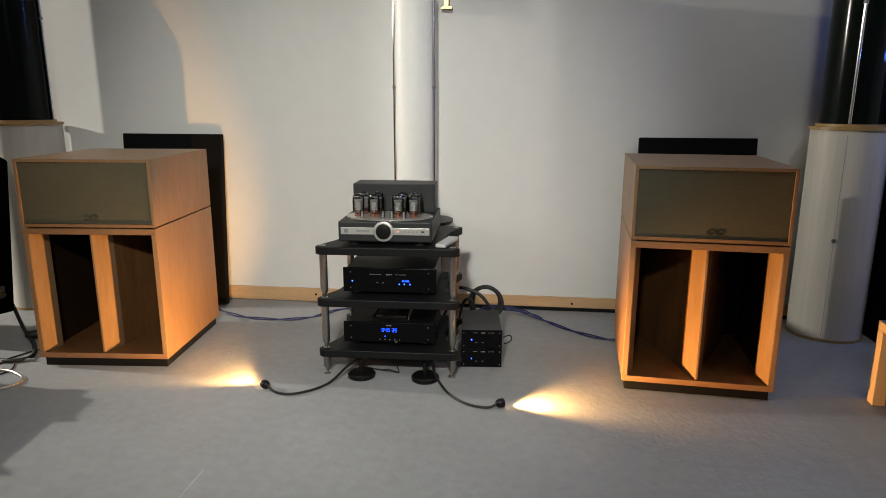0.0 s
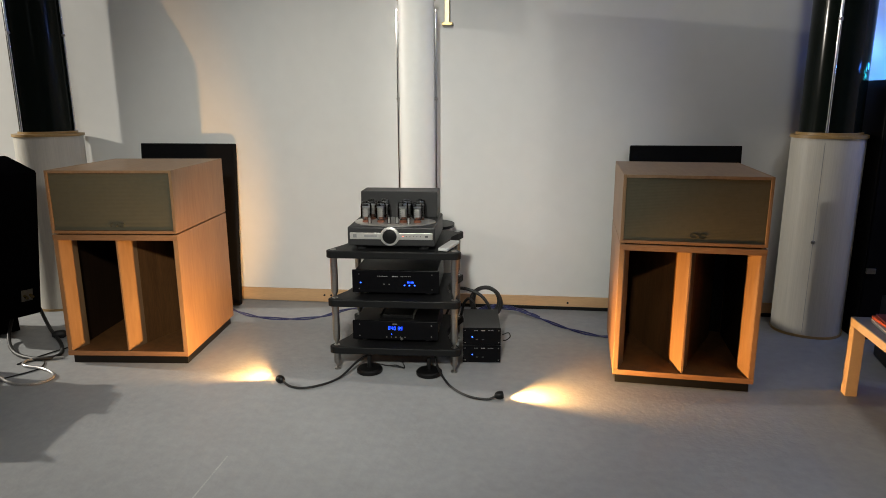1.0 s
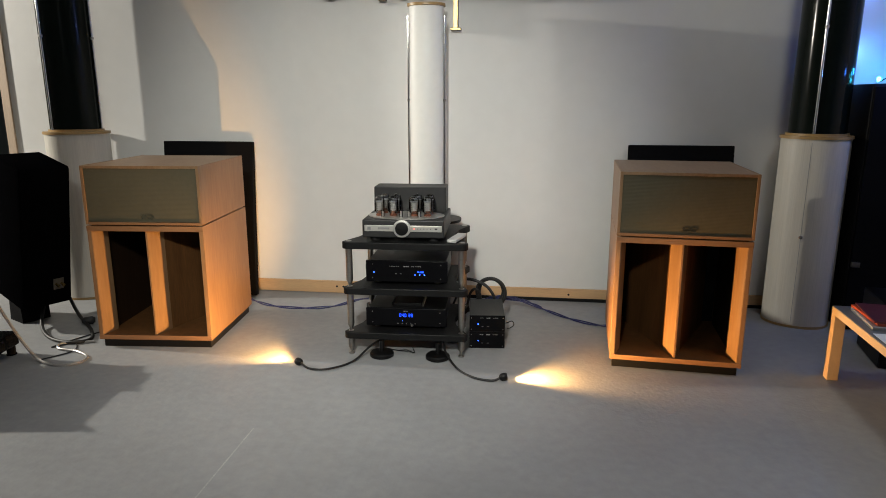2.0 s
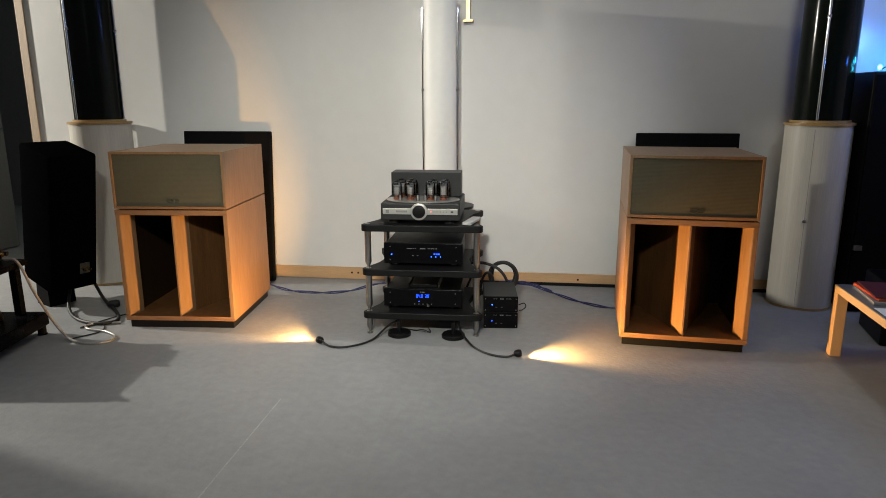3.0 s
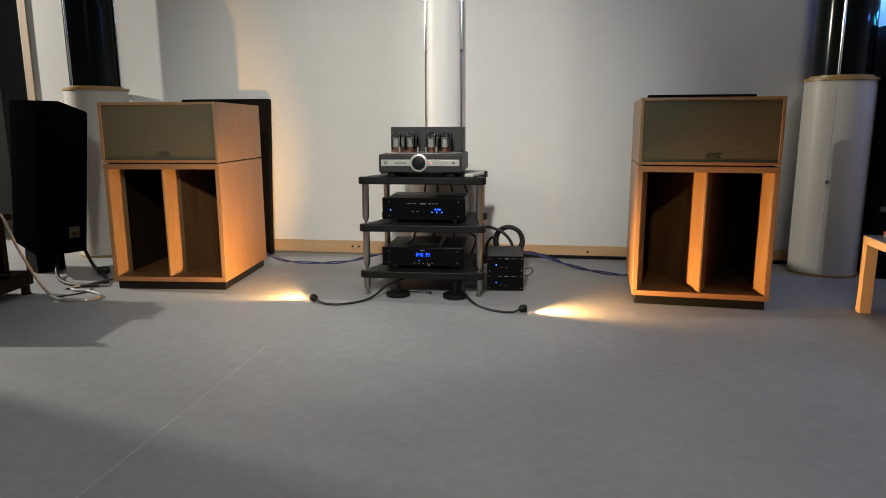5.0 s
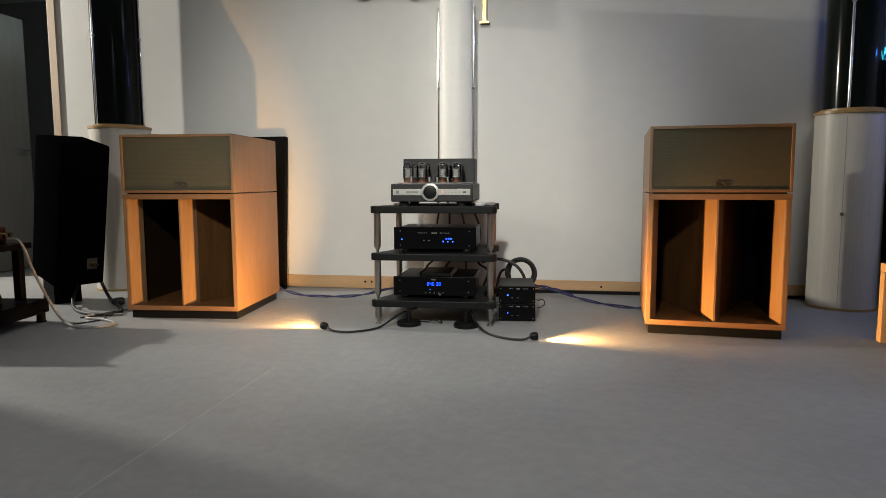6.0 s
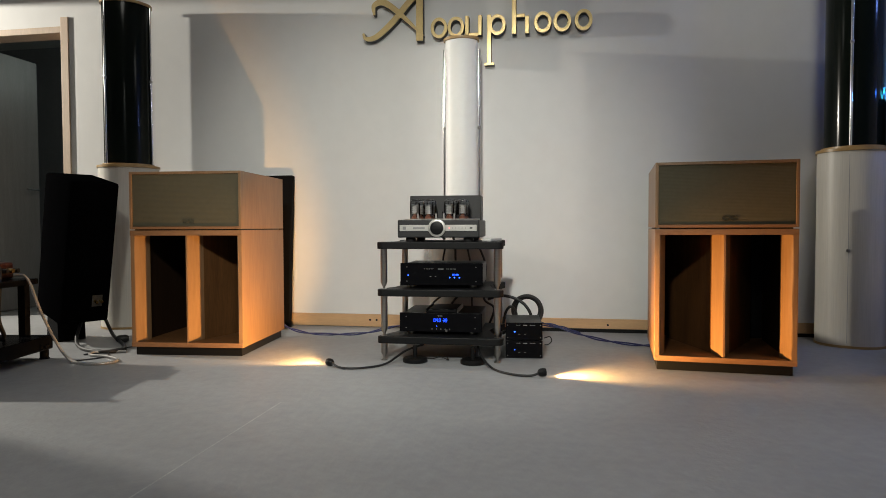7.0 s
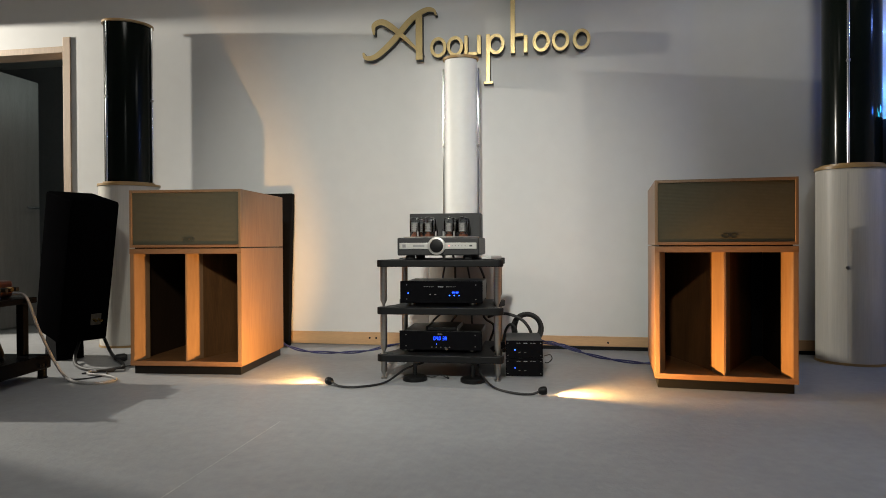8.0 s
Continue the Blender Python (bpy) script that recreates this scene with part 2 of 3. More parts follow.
def tube(points, radius, seg=10, steps=10, bm=None):
    """A round cable along a smooth line; radius may be a function of 0..1."""
    bm = bm or bmesh.new()
    path = spline(points, steps)
    prev, side = None, Vector((0.3, 0.1, 1)).normalized()
    for i, p in enumerate(path):
        d = (path[min(i + 1, len(path) - 1)] - path[max(i - 1, 0)]).normalized()
        side = (side - d * side.dot(d)).normalized()
        up = d.cross(side)
        r = radius(i / (len(path) - 1)) if callable(radius) else radius
        ring = [bm.verts.new(p + r * (side * math.cos(2 * math.pi * k / seg) + up * math.sin(2 * math.pi * k / seg))) for k in range(seg)]
        if prev:
            for k in range(seg):
                bm.faces.new((prev[k], prev[(k + 1) % seg], ring[(k + 1) % seg], ring[k]))
        else:
            bm.faces.new(ring[::-1])
        prev = ring
    bm.faces.new(prev)
    return bm


def cable(name, points, radius, mat, label, steps=10):
    ob = link(name, tube(points, radius, steps=steps), mat, None, label, True)
    return tagged(ob, label, "cable")


def twisted(name, points, radius, mat, label, turns):
    """Two thin strands wound round each other along one path."""
    path = spline(points, 10)
    fs = thing(name, pose(0, 0, 0), label, "cable", "loudspeaker cables")
    for s in (0, math.pi):
        pts = []
        for i, p in enumerate(path[::2]):
            a = s + 2 * math.pi * turns * 2 * i / len(path)
            pts.append((p[0], p[1] + radius * math.cos(a), p[2] + radius * math.sin(a)))
        part("strand", tube(pts, radius * 0.8, 8, 4), mat, fs, "", True)
    return fs


def structure(name, bm, mat, label="", category="", smooth=False):
    return tagged(link(name, bm, mat, None, label, smooth), label, category, "", "structure")


# ---- the room ----
WY = 4.0
structure("floor", box(-8, 4.2, -5, 7, -0.1, 0), FLOOR, "mottled grey floor covering with a dull sheen", "floor")
structure("floor_seam", box(-0.8315, -0.8255, -1.2, 2.06, 0.0, 0.0004), material("seam_filler", (0.46, 0.46, 0.455), 0.6, color2=(0.31, 0.32, 0.33), var=0.3, scale=14), "pale straight seam in the floor covering", "seam")
wb = box(-8, -4.298, WY, WY + 0.15, 0, 2.9)
box(-4.298, -3.385, WY, WY + 0.15, 2.154, 2.9, bm=wb)
box(-3.385, 4.2, WY, WY + 0.15, 0, 2.9, bm=wb)
structure("wall_north", wb, WALL, "plain light grey painted wall", "wall")
structure("wall_east", box(4.2, 4.35, -5, 7, 0, 2.9), WALL, "plain light grey painted side wall", "wall")
structure("wall_south", box(-8, 4.2, -5.15, -5, 0, 2.9), WALL, "plain light grey painted wall", "wall")
structure("wall_outer_west", box(-8.15, -8, -5, 7, 0, 2.9), WALL, "plain light grey painted wall", "wall")
# unseen partition, its opening edges set to cast the side lamp's shadow lines
ww = box(-4.75, -4.6, -5, 2.42, 0, 2.9)
box(-4.75, -4.6, 2.42, WY, 2.405, 2.9, bm=ww)
structure("wall_west", ww, WALL, "unseen partition wall with a wide opening, added to trim the side light", "wall")
structure("ceiling", box(-8.15, 4.35, -5.15, 7.15, 2.9, 3.0), CEIL, "plain light ceiling", "ceiling")
# dim room behind the doorway; the dimness is put into the wall grey
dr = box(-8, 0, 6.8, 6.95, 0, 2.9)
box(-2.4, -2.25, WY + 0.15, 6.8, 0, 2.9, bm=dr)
structure("wall_back_room", dr, DIM, "back room wall, its grey darkened for the dim room", "wall")

# doorway in the north wall
door = thing("door_1", pose(0, 0, 0), "open doorway with pale wooden casing and grey door", "door", kind="structure")
part("casing", box(-3.398, -3.335, WY - 0.014, WY - 0.001, 0, 2.252, 0.003), OAK_V, door)
part("casing", box(-4.349, -4.286, WY - 0.014, WY - 0.001, 0, 2.252, 0.003), OAK_V, door)
part("head_casing", box(-4.284, -3.400, WY - 0.012, WY - 0.001, 2.139, 2.186, 0.003), OAK_V, door)
part("jamb_lining", box(-3.400, -3.386, WY, WY + 0.15, 0, 2.139), OAK_V, door)
part("jamb_lining", box(-4.297, -4.283, WY, WY + 0.15, 0, 2.139), OAK_V, door)
part("head_lining", box(-4.282, -3.401, WY, WY + 0.15, 2.139, 2.153), OAK_V, door)
leaf = part("door_leaf", box(-4.281, -4.241, WY + 0.03, WY + 0.70, 0.01, 2.12, 0.003), LEAF, door, "grey wood-grain door leaf, swung open")
hb = lathe([(0.009, 0), (0.009, 0.05)], 12, None, (-4.241, WY + 0.64, 1.02), "x")
part("door_handle", tube([(-4.198, WY + 0.64, 1.02), (-4.198, WY + 0.59, 1.02), (-4.198, WY + 0.52, 1.02)], 0.009, bm=hb), CHROME, leaf, "chrome lever handle", True)

bb = thing("baseboard", pose(0, 0, 0), "pale wooden baseboard with dark screw heads", "baseboard", kind="structure")
part("board", box(-3.331, -0.161, WY - 0.018, WY - 0.001, 0.003, 0.088, 0.003), OAK, bb)
part("board", box(-0.159, 2.453, WY - 0.018, WY - 0.001, 0.024, 0.088, 0.003), OAK, bb)
# black strip paints the shade of the gap below the right board
part("gap_shade_strip", box(-0.159, 2.453, WY - 0.012, WY - 0.002, 0.0, 0.022), BLACK, bb, "black strip standing for the shaded gap under the board")
for sx in (-1.030, -0.984, 0.561):
    part("screw", lathe([(0.007, 0), (0.007, 0.004)], 10, None, (sx, WY - 0.022, 0.050), "y"), BLACK, bb)

# ---- two-way horn loudspeakers ----


def horn_speaker(m, label):
    w, d, t = 0.310, 0.66, 0.022
    zb, zs, zt = 0.046, 0.681, 0.989
    sp = thing("horn_loudspeaker", m, label, "loudspeaker", "pair of horn loudspeakers")
    part("plinth", box(-w + 0.013, w - 0.013, 0.022, d - 0.02, 0, zb, 0.002), BLACK, sp, "black recessed plinth")
    bin_ = part("bass_bin", box(-w, -w + t, 0.004, d, zb, zs - 0.006, 0.0015), WALNUT, sp, "warm cherry veneer bass horn cabinet")
    part("side_panel", box(w - t, w, 0.004, d, zb, zs - 0.006, 0.0015), WALNUT, bin_)
    # inner panels and back board carry the mouth's shade in their colour
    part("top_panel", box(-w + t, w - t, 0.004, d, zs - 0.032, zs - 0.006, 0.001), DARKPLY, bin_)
    part("bottom_panel", box(-w + t, w - t, 0.004, d, zb, zb + 0.024, 0.001), DARKPLY, bin_, "dark brown horn floor with mouth shade in its colour")
    part("back_panel", box(-w + t, w - t, d - 0.02, d - 0.001, zb + 0.024, zs - 0.032), BLACK, bin_, "back board blackened as mouth shade")
    z0, z1 = zb + 0.0245, zs - 0.0325
    part("front_rail", box(-w, w, 0, 0.0038, zs - 0.034, zs - 0.007, 0.001), WALNUT_RAIL, bin_)
    part("front_rail", box(-w, w, 0, 0.0038, zb + 0.001, zb + 0.026, 0.001), WALNUT_RAIL, bin_)
    # splitter nose in the mouth and the angled horn walls
    part("splitter", prism([(0.004, 0.012), (0.041, 0.126), (-0.041, 0.126), (-0.004, 0.012)], z0, z1), WALNUT, bin_)
    part("inner_wedge", prism([(0.040, 0.1265), (0.060, 0.185), (0.215, 0.56), (-0.215, 0.56), (-0.060, 0.185), (-0.040, 0.1265)], z0, z1), DARKPLY, bin_, "dark brown inner horn wedge with mouth shade in its colour")
    for s in (-1, 1):
        a = [(s * (w - t - 0.0005), 0.006), (s * (w - t - 0.002), 0.006), (s * 0.257, 0.108), (s * (w - t - 0.0005), 0.108)]
        part("horn_wall", prism(a if s < 0 else a[::-1], z0, z1), WALNUT, bin_)
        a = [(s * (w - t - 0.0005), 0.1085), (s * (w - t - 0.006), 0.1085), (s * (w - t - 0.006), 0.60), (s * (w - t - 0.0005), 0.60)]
        part("inner_wall", prism(a if s < 0 else a[::-1], z0, z1), SHADEPLY, bin_, "inner horn wall blackened as mouth shade")
    # treble cabinet
    top = part("treble_cabinet", box(-w, -w + 0.014, 0, d, zs, zt, 0.002), WALNUT, sp, "cherry veneer upper cabinet")
    part("side_panel", box(w - 0.014, w, 0, d, zs, zt, 0.002), WALNUT, top)
    part("top_panel", box(-w + 0.014, w - 0.014, 0, d, zt - 0.014, zt - 0.0005, 0.001), WALNUT_TOP, top)
    part("bottom_panel", box(-w + 0.014, w - 0.014, 0, d, zs, zs + 0.014, 0.001), WALNUT_RAIL, top)
    part("back_panel", box(-w + 0.014, w - 0.014, d - 0.02, d - 0.001, zs + 0.014, zt - 0.014), WALNUT, top)
    gr = part("grille", box(-w + 0.0145, w - 0.0145, 0.006, 0.03, zs + 0.0145, zt - 0.0145, 0.002), GRILLE, top, "brown-grey ribbed grille cloth")
    bd = bmesh.new()
    for s in (-1, 1):
        lathe([(0.017, 0), (0.017, 0.003), (0.012, 0.003), (0.012, 0)], 20, bd, (0.02 + s * 0.018, 0.0032, zs + 0.043), "y", 1.0, 0.7, False)
    part("badge", bd, BRONZE, gr, "small dull bronze badge")
    part("spacer", box(-w + 0.02, w - 0.02, 0.02, d - 0.02, zs - 0.0058, zs - 0.0002), BLACK, sp)
    return sp


horn_speaker(pose(1.008, 2.862, 0, 0, 0, -4.6), "cherry veneer horn loudspeaker with ribbed grille, lit by a floor spot")
horn_speaker(pose(-1.714, 2.845, 0, 0, 0, 4.7), "cherry veneer horn loudspeaker beside a leaning black panel")

# black absorber panels leaning on the wall
for x0, x1, lab in ((-2.186, -1.560, "tall black felt panel leaning on the wall"), (0.886, 1.514, "tall black felt panel behind the loudspeaker, leaning on the wall")):
    ob = link("acoustic_panel", box(x0, x1, 0, 0.045, 0, 1.046, 0.006), FELT)
    tagged(ob, lab, "acoustic panel", "leaning panels")
    ob.matrix_world = pose(0, 3.84, 0.005, -4.5, 0, 0)

# ---- column loudspeakers ----


def oval(rx, ry, n=64):
    return [(rx * math.cos(2 * math.pi * i / n), ry * math.sin(2 * math.pi * i / n)) for i in range(n)]


def stadium(rx, ry, n=96, e=2.3):
    out = []
    for i in range(n):
        a = 2 * math.pi * i / n
        c, s = math.cos(a), math.sin(a)
        out.append((rx * math.copysign(abs(c) ** (2 / e), c), ry * math.copysign(abs(s) ** (2 / e), s)))
    return out


def column(m, label, base_top, top, rx, ry, bx, by, skin, knob=True, ring_mat=None, rod_gap=0.0, base_mat=None, rod_at=None, collar_z=1.70):
    ring_mat = ring_mat or TRIM
    co = thing("column_loudspeaker", m, label, "column loudspeaker", "column loudspeakers")
    part("foot_ring", prism(stadium(bx + 0.004, by + 0.004), 0, 0.014), TRIM, co, "thin wooden foot ring")
    base = part("base_cabinet", prism(stadium(bx, by), 0.0145, base_top, 0.002), base_mat or WHITEBASE, co, "base cabinet with rounded sides", True)
    part("seam", box(bx - 0.004, bx + 0.0008, -0.0012, 0.0012, 0.03, base_top - 0.02), GREYCOVER, base)
    if knob:
        kb = lathe([(0.010, 0), (0.010, 0.010), (0.007, 0.013)], 14, None, (bx, 0, 0.548), "x")
        part("knob", kb, STEEL, base, "small round lock")
    part("cap_ring", prism(stadium(bx + 0.008, by + 0.008), base_top + 0.0005, base_top + 0.016, 0.004), ring_mat, co, "slim cap ring")
    part("upper_ring", prism(oval(rx + 0.012, ry + 0.012), base_top + 0.0165, base_top + 0.030, 0.004), ring_mat, co, "slim ring")
    part("upper_shell", prism(oval(rx, ry), base_top + 0.0305, top, 0.001), skin, co, "tall curved glossy shell", True)
    part("top_ring", prism(oval(rx + 0.012, ry + 0.012), top + 0.0005, top + 0.016, 0.004), TRIM, co, "golden top ring")
    for s in (-1, 1):
        px, py = rod_at or (rx + 0.008, 0)
        rod = part("rod", lathe([(0.008, base_top + 0.031), (0.008, top - rod_gap)], 12, None, (s * px, py, 0)), CHROME, co, "slim chrome rod", True)
        part("collar", lathe([(0.011, collar_z), (0.011, collar_z + 0.015)], 12, None, (s * px, py, 0)), STEEL, rod)
    return co


column(pose(-2.71, 3.785, 0, 0, 0, 42), "tall column loudspeaker, glossy black shell on an off-white base", 1.100, 2.22, 0.154, 0.118, 0.193, 0.164, DARKLAC, rod_at=(0.143, -0.058))
column(pose(1.922, 3.80, 0, 0, 0, -117), "tall column loudspeaker, black shell with chrome rod beside the dark cabinet", 1.104, 2.25, 0.158, 0.151, 0.188, 0.182, DARKLAC)
column(pose(-0.364, 3.805, 0, 0, 0, 2), "slim white column loudspeaker with chrome rods behind the equipment rack", 0.565, 1.863, 0.1024, 0.082, 0.210, 0.154, WHITELAC, False, BLACK, 0.05, GREYBASE, collar_z=1.31)

# ---- equipment rack ----
RM = pose(-0.347, 2.890, 0, 0, 0, 2)
rack = thing("equipment_rack", RM, "three-tier black audio rack with brushed steel posts", "rack")
half, deep = 0.324, 0.545


def shelf_outline():
    pts = []
    for cx, cy, a0 in ((half - 0.03, 0.03, -90), (half - 0.045, deep - 0.03, 0), (-half + 0.045, deep - 0.03, 90), (-half + 0.03, 0.03, 180)):
        for k in range(5):
            a = radians(a0 + 22.5 * k)
            pts.append((cx + 0.03 * math.cos(a), cy + 0.03 * math.sin(a)))
        if a0 == -90:
            pts += [(half - 0.030, 0.085), (half - 0.070, 0.16), (half - 0.090, 0.27), (half - 0.072, 0.38), (half - 0.038, 0.455)]
        if a0 == 90:
            pts += [(-half + 0.038, 0.455), (-half + 0.072, 0.38), (-half + 0.090, 0.27), (-half + 0.070, 0.16), (-half + 0.030, 0.085)]
    return pts


ZS = (0.128, 0.370, 0.612)
for zt in ZS:
    part("shelf", prism(shelf_outline(), zt - 0.036, zt, 0.004), SHELF, rack, "black board with rounded corners")
for px, py in ((-half + 0.032, 0.035), (half - 0.032, 0.035), (-half + 0.048, deep - 0.035), (half - 0.048, deep - 0.035)):
    prof0 = [(0.016, 0.0), (0.016, 0.008), (0.006, 0.010), (0.006, 0.022), (0.017, 0.040), (0.017, 0.0915)]
    part("foot", lathe(prof0, 18, None, (px, py, 0)), STEEL, rack, "turned steel foot", True)
    for zt in ZS[:2]:
        prof = [(0.006, zt + 0.0005), (0.007, zt + 0.012), (0.0175, zt + 0.034), (0.0175, zt + 0.2055)]
        part("post", lathe(prof, 18, None, (px, py, 0)), STEEL, rack, "brushed steel post with pointed end", True)
    for zt in ZS:
        part("cap", lathe([(0.015, zt + 0.0002), (0.015, zt + 0.0016)], 16, None, (px, py, 0)), STEEL, rack)

SEG = {"0": "abcdef", "1": "bc", "2": "abged", "3": "abgcd", "4": "fgbc", "5": "afgcd", "6": "afgedc", "7": "abc", "8": "abcdefg", "9": "abcfgd"}


def seven_segment(text, x, y, z, h, parent, mat):
    """Lit digits of a clock display, each one a part."""
    w, t = h * 0.5, h * 0.10
    for ch in text:
        if ch == " ":
            x += w * 0.9
            continue
        if ch == ".":
            part("point", box(x - t, x, y - 0.001, y, z, z + t), mat, parent)
            x += t
            continue
        b = bmesh.new()
        for s in SEG[ch]:
            r = {"a": (0, w, h - t, h), "g": (0, w, h / 2 - t / 2, h / 2 + t / 2), "d": (0, w, 0, t), "f": (0, t, h / 2, h), "b": (w - t, w, h / 2, h),
                 "e": (0, t, 0, h / 2), "c": (w - t, w, 0, h / 2)}[s]
            box(x + r[0], x + r[1], y - 0.001, y, z + r[2], z + r[3], bm=b)
        part("digit", b, mat, parent)
        x += w * 1.45


def bars(parent, mat, spans, y, z, h):
    for a, b in spans:
        part("printed_bar", box(a, b, y - 0.0006, y, z, z + h), mat, parent)


def led(parent, x, y, z, r, mat):
    part("indicator_light", lathe([(r, 0), (r, -0.002), (r * 0.6, -0.003)], 12, None, (x, y, z), "y"), mat, parent, "small lit indicator")


# valve amplifier on the top shelf
amp = thing("valve_amplifier", RM @ pose(-0.008, 0.03, ZS[2] + 0.0005), "graphite valve amplifier with eight glass tubes and silver dial", "amplifier")
for fx, fy in ((-0.15, 0.05), (0.15, 0.05), (-0.15, 0.35), (0.15, 0.35)):
    part("foot", lathe([(0.024, 0), (0.026, 0.004), (0.026, 0.018), (0.02, 0.0205)], 20, None, (fx, fy, 0)), GRAPHITE, amp, "", True)
chassis = part("chassis", box(-0.21, 0.21, 0, 0.42, 0.021, 0.112, 0.006), GRAPHITE, amp, "dark graphite chassis")
face = part("faceplate", box(-0.198, 0.198, -0.005, -0.0005, 0.054, 0.086, 0.002), SILVER, chassis, "brushed silver strip")
part("dial_ring", lathe([(0.033, -0.0005), (0.045, -0.0005), (0.045, -0.011), (0.042, -0.013), (0.033, -0.013)], 40, None, (-0.005, 0, 0.070), "y", caps=False), SILVER, chassis, "silver ring", True)
part("dial", lathe([(0.034, -0.001), (0.034, -0.016), (0.031, -0.021), (0.02, -0.023)], 40, None, (-0.005, 0, 0.070), "y"), BLACK, chassis, "black round volume dial", True)
for i in range(6):
    led(chassis, 0.058 + i * 0.0165, -0.005, 0.070, 0.0021, REDLED if i == 0 else DARKPRINT)
part("printed_bar", box(0.162, 0.176, -0.0058, -0.0051, 0.066, 0.074), DARKPRINT, chassis)
part("printed_bar", box(-0.128, -0.068, -0.0058, -0.0051, 0.065, 0.075), material("grey_print", (0.25, 0.25, 0.25), 0.5), chassis)
part("printed_bar", box(-0.182, -0.165, -0.0058, -0.0051, 0.062, 0.078), PRINT, chassis)
part("valve_deck", prism([(0.200 * math.cos(a), 0.135 + 0.118 * math.sin(a)) for a in [2 * math.pi * i / 40 for i in range(40)]], 0.1125, 0.118, 0.001), material("polished_deck", (0.62, 0.60, 0.57), 0.28, metal=0.75, var=0.06, scale=20), amp, "polished oval metal deck", True)
part("transformer_cover", box(-0.196, 0.196, 0.265, 0.415, 0.1125, 0.247, 0.004), GRAPHITE, amp, "graphite transformer cover")
for i in range(8):
    part("cooling_slot", box(-0.12 + i * 0.032, -0.096 + i * 0.032, 0.012, 0.022, 0.1121, 0.1128), BLACK, chassis)
for k, (vx, vy) in enumerate([(-0.138, 0.105), (-0.066, 0.105), (0.044, 0.105), (0.114, 0.105), (-0.125, 0.185), (-0.062, 0.185), (0.052, 0.185), (0.118, 0.185)]):
    z = 0.1182
    v = part("valve", lathe([(0.0185, z + 0.014), (0.0265, z + 0.023), (0.0265, z + 0.080), (0.0225, z + 0.095), (0.012, z + 0.102), (0.002, z + 0.104)], 24, None, (vx, vy, 0)), GLASS, amp, "glass power tube", True)
    part("socket", lathe([(0.019, z), (0.019, z + 0.006), (0.0165, z + 0.008), (0.0165, z + 0.0138)], 18, None, (vx, vy, 0)), TUBEBASE, v, "brown tube base", True)
    eb = box(vx - 0.0105, vx + 0.0105, vy - 0.008, vy + 0.008, z + 0.026, z + 0.072, 0.003)
    for r in range(5):
        box(vx - 0.014, vx + 0.014, vy - 0.0105, vy + 0.006, z + 0.028 + r * 0.0095, z + 0.0325 + r * 0.0095, 0.001, bm=eb)
    part("electrode", eb, TUBEMETAL, v, "grey ribbed plate")
    part("mica_disc", lathe([(0.021, z + 0.0735), (0.021, z + 0.0745)], 16, None, (vx, vy, 0)), GREYCOVER, v)
    part("stem_glass", lathe([(0.012, z + 0.016), (0.008, z + 0.024)], 12, None, (vx, vy, 0)), TUBEBASE, v)
    for s in (-1, 1):
        part("mica_rod", lathe([(0.0012, z + 0.022), (0.0012, z + 0.073)], 8, None, (vx + s * 0.0155, vy - 0.003, 0)), STEEL, v)
    part("getter_cap", lathe([(0.0222, z + 0.0925), (0.0215, z + 0.0945), (0.0115, z + 0.1005), (0.003, z + 0.1025)], 18, None, (vx, vy, 0)), GETTER, v, "dark mirror at the tube top", True)
for vx in (-0.115, -0.02, 0.02, 0.075):
    v = part("small_valve", lathe([(0.009, 0.1185), (0.009, 0.150), (0.005, 0.157)], 14, None, (vx, 0.07, 0)), GLASS, amp, "small glass tube", True)
    part("electrode", lathe([(0.005, 0.12), (0.005, 0.145)], 10, None, (vx, 0.07, 0)), TUBEMETAL, v)

# remote control
rc = thing("remote_control", RM @ pose(0.238, 0.022, ZS[2] + 0.0018, 0, 0, -14), "slim silver remote control lying on the rack", "remote control")
part("body", box(-0.024, 0.024, 0, 0.19, 0, 0.016, 0.004), material("pale_silver_plastic", (0.55, 0.55, 0.54), 0.4, var=0.05), rc)

# flat black preamplifier and disc player


def flat_unit(name, m, label, category, h):
    u = thing(name, m, label, category)
    for fx, fy in ((-0.16, 0.05), (0.16, 0.05), (-0.16, 0.32), (0.16, 0.32)):
        part("foot", lathe([(0.018, 0), (0.020, 0.003), (0.020, 0.0145)], 18, None, (fx, fy, 0)), STEEL, u, "small metal foot", True)
    body = part("case", box(-0.205, 0.205, 0.013, 0.38, 0.015, 0.015 + h - 0.006, 0.002), BLACK, u)
    fp = part("front_panel", box(-0.215, 0.215, 0, 0.012, 0.015, 0.015 + h, 0.003), GLOSSBLACK, u, "black front panel")
    for sx in (-0.18, 0.18):
        for sz in (0.035, h - 0.005):
            part("bolt", lathe([(0.0028, 0), (0.0028, -0.002)], 10, None, (sx, -0.0002, sz), "y"), STEEL, fp)
    return u, fp, body


u2, f2, c2 = flat_unit("preamplifier", RM @ pose(0.0, 0.080, ZS[1] + 0.0018), "flat black preamplifier with blue indicators", "preamplifier", 0.114)
bars(f2, PRINT, tuple((a, a + 0.006) for a in (-0.09, -0.081, -0.073, -0.064, -0.054, -0.045, 0.026, 0.034, 0.045, 0.053, 0.062, 0.070)), -0.0002, 0.098, 0.0026)
bars(f2, PRINT, ((-0.016, -0.006), (-0.004, 0.004), (0.006, 0.012)), -0.0002, 0.0965, 0.005)
led(f2, -0.172, -0.0002, 0.066, 0.0032, BLUELED)
